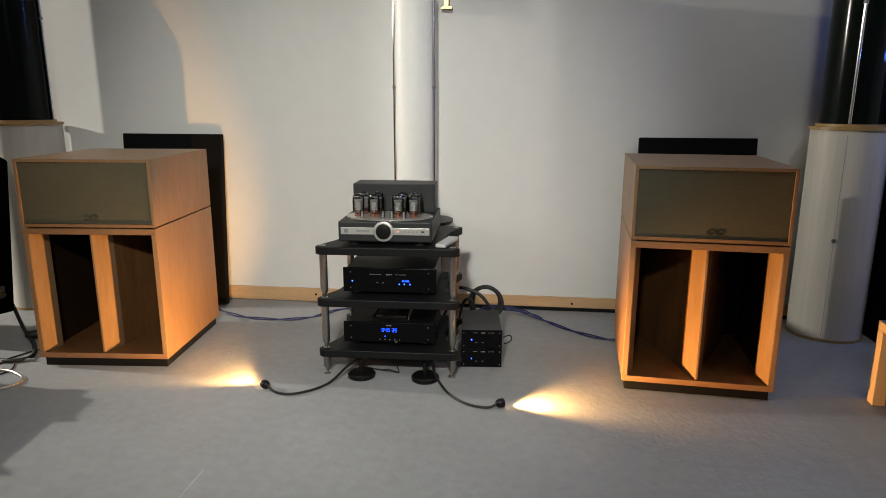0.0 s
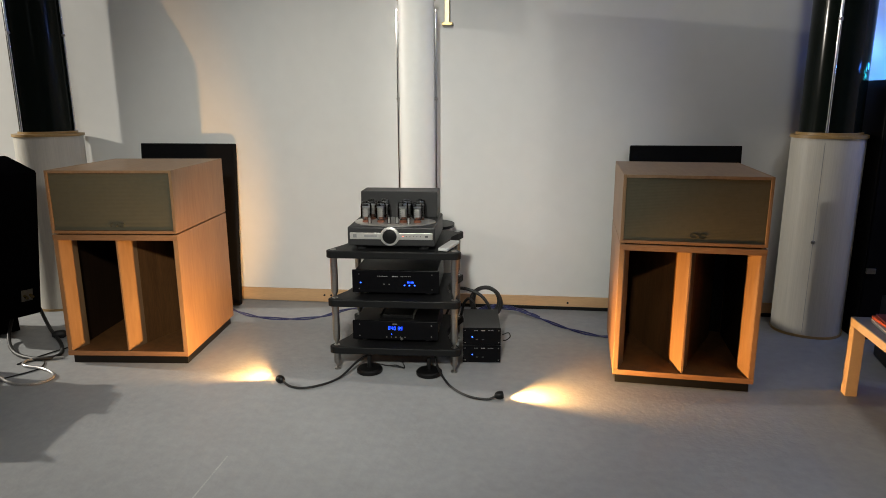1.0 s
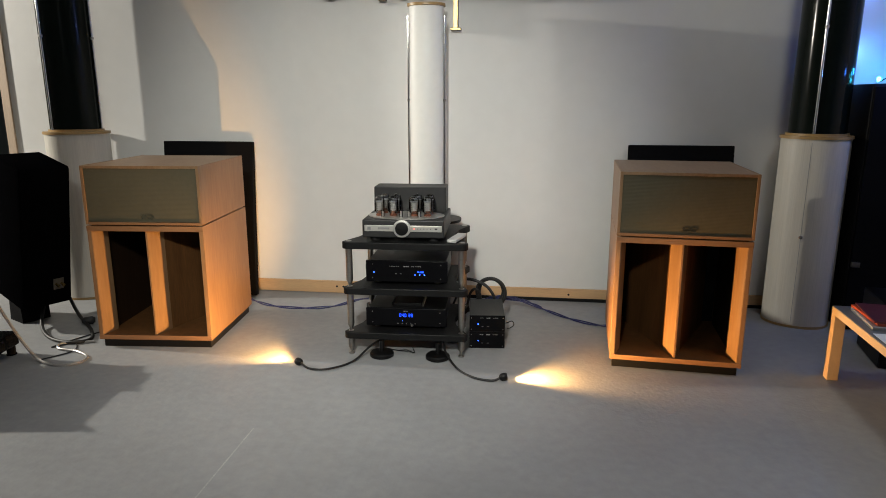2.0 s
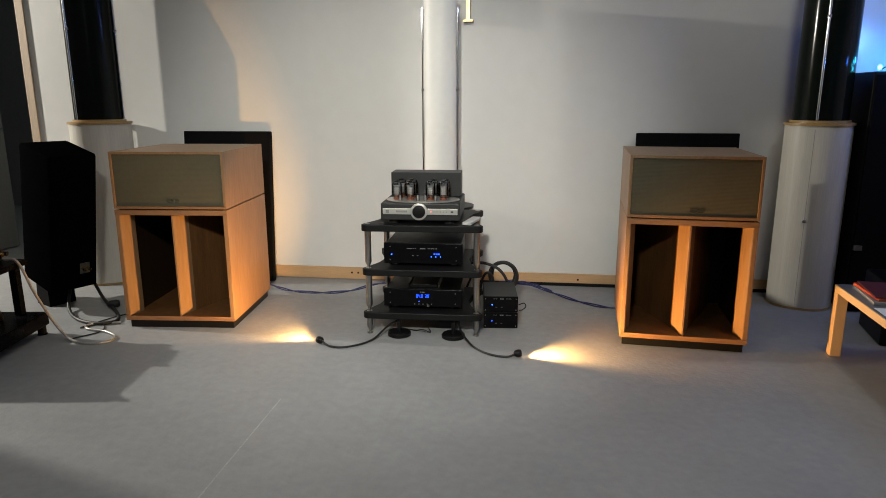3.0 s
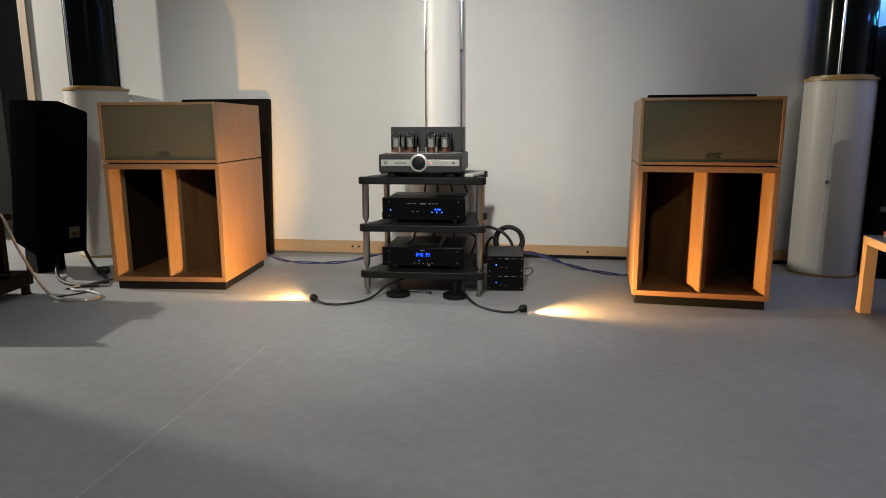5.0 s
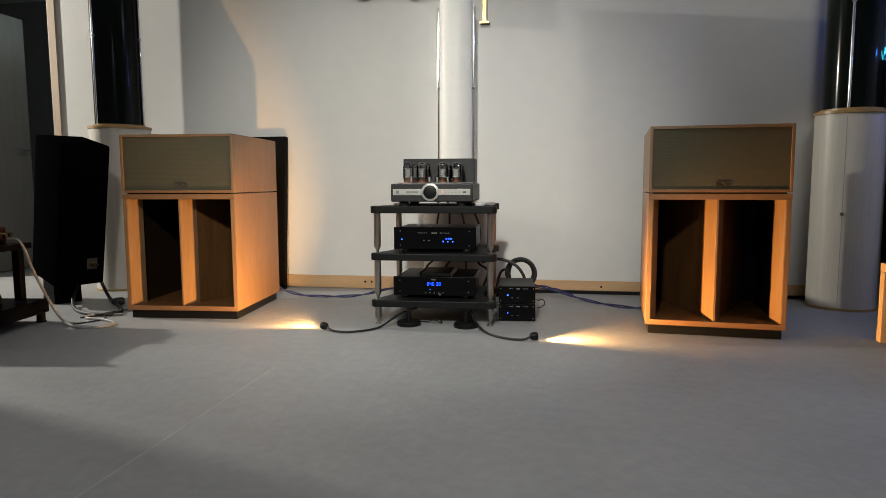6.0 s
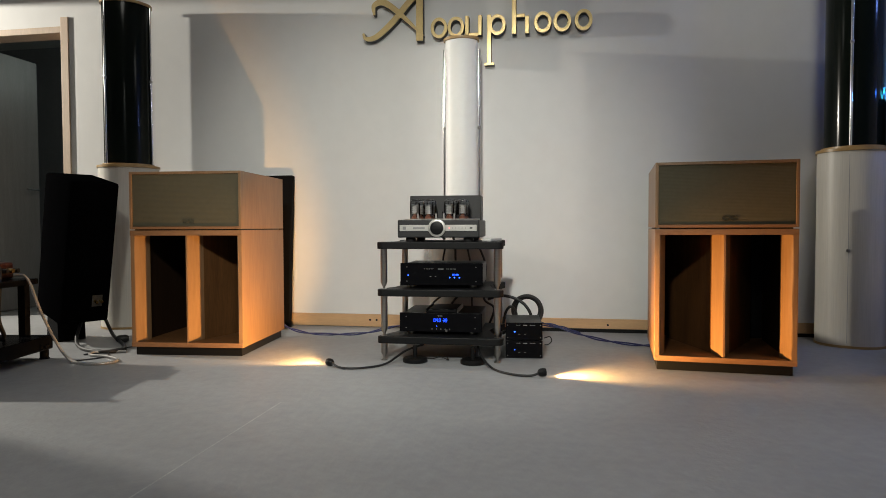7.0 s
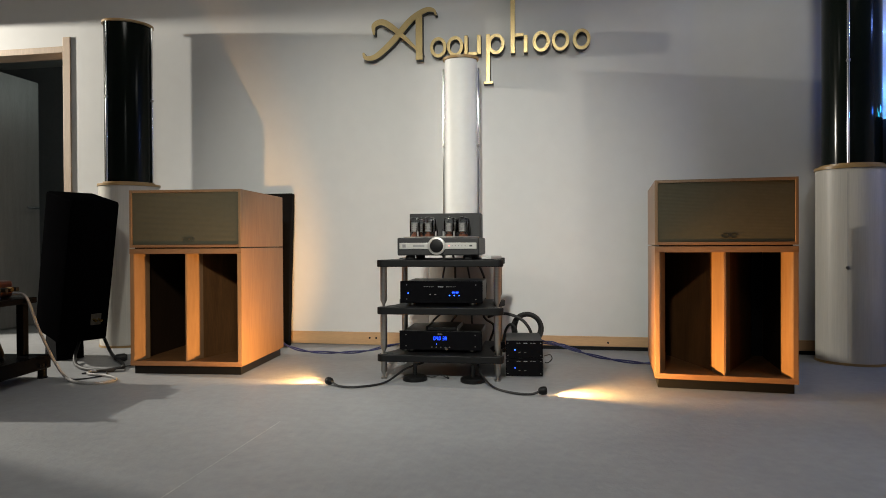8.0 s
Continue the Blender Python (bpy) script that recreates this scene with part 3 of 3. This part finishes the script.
bars(f2, BLUEDISPLAY, ((0.058, 0.066), (0.070, 0.074), (0.078, 0.090)), -0.0002, 0.066, 0.008)
for lx in (0.045, 0.069, 0.095):
    led(f2, lx, -0.0002, 0.055, 0.003, BLUELED)
bars(f2, PRINT, ((-0.06, -0.052), (-0.034, -0.026)), -0.0002, 0.058, 0.003)
u3, f3, c3 = flat_unit("disc_player", RM @ pose(-0.004, 0.075, ZS[0] + 0.0018), "flat black disc player with lit blue time display", "disc player", 0.098)
seven_segment("04.0 39", -0.035, -0.0004, 0.067, 0.0175, f3, BLUEDISPLAY)
bars(f3, PRINT, ((-0.014, -0.005), (-0.003, 0.010)), -0.0002, 0.096, 0.004)
for i in range(5):
    part("button", lathe([(0.003, 0), (0.003, -0.003)], 10, None, (-0.044 + i * 0.023, -0.0002, 0.030), "y"), STEEL, f3)
part("knob", lathe([(0.007, 0), (0.007, -0.008), (0.005, -0.01)], 16, None, (0.032, -0.0002, 0.022), "y"), STEEL, f3, "small steel knob", True)
led(f3, -0.02, -0.0002, 0.046, 0.002, BLUELED)
lid = part("disc_lid", box(-0.075, 0.075, 0.06, 0.30, 0.1075, 0.126, 0.003), BLACK, c3, "raised black disc lid")
part("lid_rail", box(0.079, 0.086, 0.06, 0.30, 0.1075, 0.130, 0.002), STEEL, c3, "steel rail")
part("lid_rail", box(-0.086, -0.079, 0.06, 0.30, 0.1075, 0.130, 0.002), BLACK, c3)

# stacked small boxes beside the rack
for z, lab in ((0.0, "small black phono box on the floor"), (0.0945, "small black phono box stacked on another")):
    sb = thing("phono_box", pose(0.071, 3.065, z, 0, 0, 5), lab, "hifi box", "stacked boxes")
    fp = part("front_panel", box(-0.0955, 0.0955, 0, 0.006, 0.003, 0.093, 0.001), GLOSSBLACK, sb)
    part("case", box(-0.094, 0.094, 0.0065, 0.31, 0.003, 0.0925, 0.002), GRAPHITE, sb)
    for fx, fy in ((-0.07, 0.04), (0.07, 0.04), (-0.07, 0.27), (0.07, 0.27)):
        part("foot", lathe([(0.01, 0), (0.01, 0.0035)], 12, None, (fx, fy, 0)), RUBBER, sb)
    for sx in (-0.085, 0.085):
        for sz in (0.016, 0.08):
            part("bolt", lathe([(0.0026, 0), (0.0026, -0.002)], 10, None, (sx, -0.0002, sz), "y"), STEEL, fp)
    led(fp, -0.048, -0.0002, 0.046, 0.0036 if z else 0.0026, BLUELED)
    bars(fp, PRINT, ((-0.04, -0.032), (-0.030, -0.020), (0.03, 0.040), (0.043, 0.058)), -0.0002, 0.079, 0.0022)
    bars(fp, PRINT, ((-0.004, 0.004), (0.006, 0.016)), -0.0002, 0.0775, 0.0045)
    bars(fp, DARKPRINT, ((-0.03, -0.02), (0.0, 0.01)), -0.0002, 0.03, 0.004)

# weighted lamp bases under the rack
for px, lab in ((-0.473, "black round lamp base on a short stem"), (-0.176, "black round lamp base on a short stem")):
    lb = thing("lamp_base", pose(px, 2.895, 0), lab, "lamp base", "lamp bases")
    part("disc", lathe([(0.058, 0), (0.063, 0.004), (0.063, 0.018), (0.056, 0.024), (0.014, 0.026)], 32, None), BLACK, lb, "", True)
    part("stem", lathe([(0.011, 0.0262), (0.011, 0.085)], 14, None), BLACK, lb, "", True)

# warm floor spots on flexible necks
for pts, tip, aim, lab in (
        ([(-0.45, 3.0, 0.072), (-0.53, 2.92, 0.05), (-0.60, 2.78, 0.009), (-0.70, 2.67, 0.008), (-0.79, 2.66, 0.010), (-0.850, 2.698, 0.022)], (-0.862, 2.706, 0.024), (-1.42, 3.05, 0.07), "small black floor spot lighting the loudspeaker, with warm lamp"),
        ([(-0.16, 2.98, 0.072), (-0.13, 2.88, 0.04), (-0.06, 2.76, 0.008), (0.03, 2.66, 0.008), (0.12, 2.63, 0.010), (0.165, 2.645, 0.022)], (0.178, 2.649, 0.024), (0.85, 2.83, 0.07), "small black floor spot on a flexible neck, warm lamp lit")):
    fs = thing("floor_spot", pose(0, 0, 0), lab, "spot lamp", "floor spots")
    part("flexible_neck", tube(pts, 0.0055, 8, 10), RUBBER, fs, "", True)
    hm = look(tip, aim)
    hd = lathe([(0.006, 0.024), (0.013, 0.020), (0.018, 0.011), (0.0195, 0.0), (0.0185, -0.010), (0.0165, -0.014), (0.0135, -0.014), (0.0135, -0.006)], 22, None, caps=False)
    bmesh.ops.transform(hd, matrix=hm, verts=hd.verts)
    head = part("lamp_head", hd, BLACK, fs, "small black lamp head", True)
    ln = lathe([(0.0130, -0.0075), (0.0130, -0.0105), (0.008, -0.0125)], 16, None)
    bmesh.ops.transform(ln, matrix=hm, verts=ln.verts)
    part("lens", ln, WARMLED, head, "lit warm lens")

# ---- sign on the wall: plain gold shapes ----
sign = thing("wall_sign", Matrix.Translation((-0.0056, WY, -0.0244)) @ Matrix.Scale(1.0244, 4), "raised brushed gold sign of strokes and rings on the wall", "sign")


def stroke(pts, width, y0=-0.048, y1=-0.018):
    """A flat ribbon of swelling width in the wall's plane, given thickness."""
    b = bmesh.new()
    path = spline([(x, 0, z) for x, z in pts], 10)
    rows = []
    for i, p in enumerate(path):
        d = (path[min(i + 1, len(path) - 1)] - path[max(i - 1, 0)]).normalized()
        n = Vector((-d.z, 0, d.x)) * width(i / (len(path) - 1)) / 2
        rows.append([b.verts.new((q.x, y, q.z)) for y in (y0, y1) for q in (p + n, p - n)])
    for r, s in zip(rows, rows[1:]):
        for i, j in ((0, 1), (1, 3), (3, 2), (2, 0)):
            b.faces.new((r[i], r[j], s[j], s[i]))
    b.faces.new((rows[0][0], rows[0][2], rows[0][3], rows[0][1]))
    b.faces.new((rows[-1][0], rows[-1][1], rows[-1][3], rows[-1][2]))
    bmesh.ops.recalc_face_normals(b, faces=b.faces)
    return b


def ring(cx, cz, rx, rz, t, y0, y1):
    b = lathe([(1, y0), (1, y1)], 32, None, (cx, 0, cz), "y", rx, rz, False)
    lathe([(1, y1), (1, y0)], 32, b, (cx, 0, cz), "y", rx - t, rz - t, False)
    vs = list(b.verts)
    for k in (0, 1):
        o, i = vs[32 * k:32 * k + 32], vs[64 + 32 * (1 - k):64 + 32 * (1 - k) + 32]
        for n in range(32):
            b.faces.new((o[n], o[(n + 1) % 32], i[(n + 1) % 32], i[n]))
    bmesh.ops.recalc_face_normals(b, faces=b.faces)
    return b


swell = lambda u: 0.013 + 0.026 * math.sin(math.pi * min(1, u * 1.05))


def gold_shape(name, build, front=-0.066):
    """A gold face on a thicker black body of the same outline."""
    face = part(name, build(front, front + 0.010), GOLD, sign)
    part("black_body", build(front + 0.0102, -0.012), BLACK, face, "black side of the raised shape")


S1 = [(-1.02, 1.965), (-1.0, 1.93), (-0.93, 1.94), (-0.82, 2.03), (-0.70, 2.16), (-0.60, 2.22), (-0.545, 2.215), (-0.53, 2.185)]
S2 = [(-0.945, 2.08), (-0.945, 2.14), (-0.89, 2.16), (-0.82, 2.12), (-0.72, 2.03), (-0.62, 1.93)]
gold_shape("flourish", lambda a, b: stroke(S1, swell, a, b))
gold_shape("flourish", lambda a, b: stroke(S2, swell, a, b), -0.0675)
for cx in (-0.515, -0.405, -0.14, 0.145, 0.265, 0.395):
    gold_shape("oval_shape", lambda a, b: ring(cx, 1.974, 0.054, 0.065, 0.02, a, b))
for x0, x1, z0, z1, f in ((-0.665, -0.62, 1.90, 2.19, -0.0645), (-0.345, -0.322, 1.92, 2.04, -0.0645), (-0.262, -0.238, 1.915, 2.04, -0.0645), (-0.205, -0.178, 1.735, 2.04, -0.0645),
                       (-0.048, -0.020, 1.91, 2.32, -0.0645), (0.035, 0.060, 1.91, 2.02, -0.0645), (-0.321, -0.263, 1.91, 1.932, -0.064), (-0.019, 0.034, 2.012, 2.034, -0.064),
                       (-0.222, -0.160, 1.722, 1.738, -0.0655)):
    gold_shape("bar_shape", lambda a, b: box(x0, x1, a, b, z0, z1, 0.002), f)
for sx, sz in ((-0.64, 2.0), (-0.25, 1.98), (-0.19, 1.85), (-0.03, 2.0), (0.40, 1.92), (-0.515, 1.915), (0.145, 1.915), (0.265, 1.915), (-0.405, 1.915), (-0.14, 1.917), (-0.98, 1.94), (-0.8, 2.1)):
    part("wall_stud", lathe([(0.006, -0.012), (0.006, -0.0005)], 8, None, (sx, 0, sz), "y"), BLACK, sign)

# ---- left side: black loudspeaker and bench ----
bs = thing("black_loudspeaker", pose(-2.54, 3.11, 0, 0, 0, 63), "leaning black loudspeaker seen from behind, with cable terminals", "loudspeaker")
bm = box(-0.14, 0.14, 0, 0.335, 0, 0.85, 0.018)
bmesh.ops.transform(bm, matrix=pose(0, 0, 0.12, 12, 0, 0), verts=bm.verts)
cab = part("cabinet", bm, material("black_satin_lacquer", (0.003, 0.003, 0.0035), 0.5, var=0.2, scale=5, spec=0.0), bs, "black tilted cabinet", True)
sb = bmesh.new()
pr = [(0.17, 0), (0.33, 0), (0.31, 0.184), (0.18, 0.156)]
va = [sb.verts.new((-0.08, y, z)) for y, z in pr]
vb = [sb.verts.new((0.08, y, z)) for y, z in pr]
for i in range(4):
    sb.faces.new((va[i], va[(i + 1) % 4], vb[(i + 1) % 4], vb[i]))
sb.faces.new(va[::-1]), sb.faces.new(vb)
bmesh.ops.recalc_face_normals(sb, faces=sb.faces)
part("stand", sb, FELT, bs, "black wedge stand")
TM = pose(0, 0, 0.12, 12, 0, 0)
tp = box(0.03, 0.09, -0.004, -0.0005, 0.10, 0.17, 0.002)
bmesh.ops.transform(tp, matrix=TM, verts=tp.verts)
tpl = part("terminal_plate", tp, DULLSTEEL, cab, "dull metal terminal plate")
for tx in (0.045, 0.075):
    b = lathe([(0.007, -0.0045), (0.007, -0.02), (0.009, -0.021), (0.009, -0.036)], 14, None, (tx, 0, 0.135), "y")
    bmesh.ops.transform(b, matrix=TM, verts=b.verts)
    part("terminal", b, BRASS, tpl, "brass terminal", True)

bench = thing("low_bench", pose(-2.39, 2.62, 0, 0, 0, 8), "low black two-tier equipment bench", "bench")
part("upper_shelf", box(-1.1, -0.06, -0.50, 0.06, 0.395, 0.425, 0.004), GLOSSBLACK, bench)
part("lower_shelf", box(-1.1, 0.0, -0.52, 0.08, 0.050, 0.122, 0.006), GLOSSBLACK, bench)
for lx, ly in ((-0.03, 0.05), (-0.03, -0.49), (-1.06, 0.05), (-1.06, -0.49)):
    part("leg", lathe([(0.026, 0), (0.026, 0.004), (0.022, 0.006), (0.022, 0.0495)], 16, None, (lx, ly, 0)), GLOSSBLACK, bench, "", True)
for lx, ly in ((-0.12, 0.03), (-0.12, -0.46), (-1.05, 0.03), (-1.05, -0.46)):
    part("upright", box(lx - 0.02, lx + 0.02, ly - 0.02, ly + 0.02, 0.1225, 0.3945, 0.003), GLOSSBLACK, bench)
gear = thing("mains_block", pose(-2.62, 2.55, 0.4255 , 0, 0, 8), "dark mains block with brass plugs on the bench", "power strip")
part("body", box(-0.35, 0.07, -0.10, 0.07, 0, 0.088, 0.014), material("dark_maroon_case", (0.05, 0.015, 0.012), 0.3, var=0.3, scale=10), gear)
for i in range(3):
    part("plug", lathe([(0.012, 0), (0.012, 0.05)], 14, None, (0.0705, -0.05 + i * 0.04, 0.045), "x"), BRASS if i == 1 else RUBBER, gear, "", True)

cable("silver_cable", [(-2.50, 2.56, 0.45), (-2.43, 2.57, 0.43), (-2.36, 2.58, 0.25), (-2.26, 2.60, 0.05), (-2.12, 2.55, 0.008), (-2.00, 2.57, 0.008), (-1.99, 2.66, 0.008), (-2.10, 2.73, 0.008), (-2.23, 2.76, 0.008), (-2.25, 2.83, 0.008), (-2.10, 2.88, 0.008)], 0.007, SILVERCABLE, "clear silver loudspeaker cable looping on the floor")
cable("black_cable", [(-2.62, 3.18, 0.12), (-2.55, 3.05, 0.03), (-2.39, 2.90, 0.011), (-2.22, 2.84, 0.011), (-2.14, 2.90, 0.011), (-2.24, 3.05, 0.011), (-2.45, 3.24, 0.03), (-2.60, 3.36, 0.12)], 0.010, RUBBER, "thick black mains cable on the floor")
for pts in ([(-2.86, 2.48, 0.437), (-2.74, 2.44, 0.54), (-2.62, 2.43, 0.50), (-2.55, 2.38, 0.46), (-2.62, 2.28, 0.437), (-2.80, 2.26, 0.437)],
            [(-2.92, 2.30, 0.437), (-2.78, 2.24, 0.56), (-2.66, 2.20, 0.58), (-2.58, 2.24, 0.46), (-2.66, 2.34, 0.437)],
            [(-2.56, 2.50, 0.47), (-2.50, 2.47, 0.49), (-2.47, 2.44, 0.40), (-2.49, 2.45, 0.24), (-2.53, 2.52, 0.134), (-2.66, 2.56, 0.134)]):
    cable("black_cable", pts, 0.010, RUBBER, "black cable looping over the equipment bench")
cable("thin_grey_cable", [(-2.22, 2.60, 0.004), (-2.13, 2.74, 0.004), (-2.20, 2.85, 0.004), (-2.28, 2.78, 0.004), (-2.18, 3.02, 0.004), (-2.08, 3.08, 0.004), (-2.12, 3.2, 0.004)], 0.0035, GRAPHITE, "thin dark wire curled on the floor")
plug = thing("mains_plug", pose(-2.33, 3.16, 0.0, 0, 0, 30), "black mains plug lying on the floor", "plug")
part("body", lathe([(0.012, -0.035), (0.022, -0.02), (0.024, 0.02), (0.015, 0.035)], 16, None, (0, 0, 0.024), "x"), RUBBER, plug, "", True)

# ---- cables round the rack ----
twisted("blue_speaker_cable", [(-1.53, 3.54, 0.11), (-1.45, 3.60, 0.04), (-1.32, 3.61, 0.010), (-1.12, 3.60, 0.010), (-0.95, 3.64, 0.018), (-0.77, 3.70, 0.055), (-0.5, 3.60, 0.10)], 0.0054, BLUECABLE, "dark blue braided loudspeaker cable on the floor", 3)
twisted("blue_speaker_cable", [(-0.05, 3.60, 0.07), (0.10, 3.72, 0.085), (0.25, 3.76, 0.06), (0.40, 3.72, 0.022), (0.55, 3.60, 0.010), (0.72, 3.50, 0.010), (0.86, 3.50, 0.02)], 0.0054, BLUECABLE, "dark blue braided loudspeaker cable on the floor", 3)
twisted("blue_speaker_cable", [(-0.05, 3.64, 0.06), (0.08, 3.74, 0.09), (0.24, 3.775, 0.068), (0.38, 3.735, 0.03)], 0.0054, BLUECABLE, "dark blue braided loudspeaker cable beside another", 3)
coil = [(0.09, 3.50, 0.012), (0.05, 3.45, 0.06)]
coil += [(0.066 + (0.090 - 0.0012 * i) * math.cos(radians(-120 + 40 * i)), 3.44 + 0.0045 * i, 0.202 + (0.090 - 0.0012 * i) * math.sin(radians(-120 + 40 * i))) for i in range(17)]
coil += [(-0.02, 3.53, 0.10), (-0.08, 3.56, 0.05)]
cable("black_power_cable", coil, 0.0115, RUBBER, "thick black power cable in a loose coil", 8)
cable("black_power_cable", [(-0.16, 3.50, 0.26), (-0.10, 3.44, 0.285), (-0.03, 3.42, 0.285), (0.04, 3.415, 0.255), (0.085, 3.41, 0.20), (0.10, 3.42, 0.13), (0.11, 3.45, 0.012)], 0.009, RUBBER, "black power cable arching over the coil")
cable("black_power_cable", [(-0.10, 3.50, 0.012), (-0.075, 3.46, 0.10), (-0.055, 3.45, 0.19), (-0.025, 3.44, 0.225), (0.005, 3.44, 0.19), (0.0, 3.46, 0.10), (-0.02, 3.5, 0.012)], 0.008, RUBBER, "black power cable bent beside the rack")
cable("thin_black_wire", [(0.168, 3.30, 0.07), (0.20, 3.32, 0.075), (0.21, 3.33, 0.05), (0.19, 3.33, 0.03), (0.172, 3.32, 0.03)], 0.003, RUBBER, "thin black wire loop beside the boxes")
for k, x in enumerate((-0.42, -0.36, -0.29, -0.22)):
    cable("hanging_cable", [(x, 3.42, 0.60 + 0.03), (x, 3.50, 0.58), (x + 0.02 * (k - 1), 3.53, 0.45), (x + 0.03, 3.50, 0.33 - 0.02 * k), (x + 0.06 * (k - 1.5), 3.52, 0.2), (x + 0.05, 3.53, 0.06), (x + 0.12, 3.56, 0.010)], 0.006 + 0.001 * (k % 2), RUBBER, "black cable hanging behind the rack")
cable("thin_black_wire", [(-0.47, 2.99, 0.006), (-0.40, 2.97, 0.004), (-0.35, 2.94, 0.02), (-0.31, 2.95, 0.004), (-0.33, 3.02, 0.004)], 0.003, RUBBER, "thin black wire on the floor under the rack")

# ---- right side: table, cabinet, lights ----
tb = thing("low_table", pose(1.728, 2.915, 0, 0, 0, -3.9), "low birch table with grey top", "table")
TZ = 0.36
part("tabletop", box(-0.0005, 0.78, -1.18, 0.0, TZ - 0.036, TZ, 0.002), BIRCH, tb, "birch-edged table board")
part("top_inlay", box(0.004, 0.775, -1.175, -0.004, TZ + 0.0005, TZ + 0.002), TABLETOP, tb, "grey top surface")
for lx, ly in ((0.0, -0.05), (0.0, -1.18), (0.73, -0.05), (0.73, -1.18)):
    part("leg", box(lx, lx + 0.05, ly, ly + 0.05, 0, TZ - 0.0365, 0.002), BIRCH, tb)
zb = TZ + 0.0025
for nm, mat, (x0, x1, y0, y1), h, rz, lab in (
        ("magazine", GREYCOVER, (0.06, 0.28, -0.34, -0.05), 0.014, 4, "grey magazine on the low table"),
        ("magazine", REDCOVER, (0.06, 0.28, -0.33, -0.05), 0.012, 8, "orange-red magazine on a stack"),
        ("magazine", DARKCOVER, (0.08, 0.29, -0.32, -0.04), 0.008, 2, "dark red magazine on top of a stack")):
    ob = link(nm, box(x0, x1, y0, y1, 0, h, 0.001), mat)
    tagged(ob, lab, "magazine", "stack of magazines")
    ob.matrix_world = pose(1.725, 2.905, zb, 0, 0, rz - 12)
    zb += h + 0.0005
ob = link("paper_sheet", box(0.02, 0.23, -0.53, -0.39, 0, 0.002), PAPER)
tagged(ob, "white printed sheet on the low table", "paper")
ob.matrix_world = pose(1.725, 2.905, TZ + 0.0025, 0, 0, -4)
sw = thing("black_subwoofer", pose(2.03, 2.99, 0, 0, 0, -10), "black box standing behind the low table's legs", "subwoofer")
part("cabinet", box(0.0, 0.45, 0.05, 0.42, 0.0, 0.33, 0.01), BLACK, sw)
dc = thing("dark_cabinet", pose(2.118, 3.62, 0.0), "tall black cabinet with a blue light string on top", "cabinet")
part("carcass", box(0, 1.2, 0.02, 0.34, 0.0, 1.407, 0.004), BLACK, dc)
part("door_panel", box(0.003, 0.598, 0, 0.0185, 0.01, 1.39, 0.003), FELT, dc)
part("door_panel", box(0.602, 1.197, 0, 0.0185, 0.01, 1.39, 0.003), FELT, dc)
part("latch", box(0.0, 0.045, -0.02, -0.0005, 0.385, 0.415, 0.003), STEEL, dc, "small bright latch")
ls = thing("light_string", pose(0.068, 0.1, 1.409), "string of small cyan lights on the cabinet top", "light string")
wire = [(2.10, 3.60, 0.006), (2.14, 3.58, 0.03), (2.20, 3.64, 0.006), (2.30, 3.70, 0.008), (2.42, 3.62, 0.006), (2.60, 3.68, 0.006), (2.8, 3.62, 0.006)]
part("wire", tube(wire, 0.003, 8), RUBBER, ls, "", True)
for x, y, z in wire:
    part("bulb", lathe([(0.004, 0.003), (0.011, 0.012), (0.011, 0.022), (0.004, 0.03)], 12, None, (x, y, z)), CYANLED, ls, "glowing cyan bulb", True)
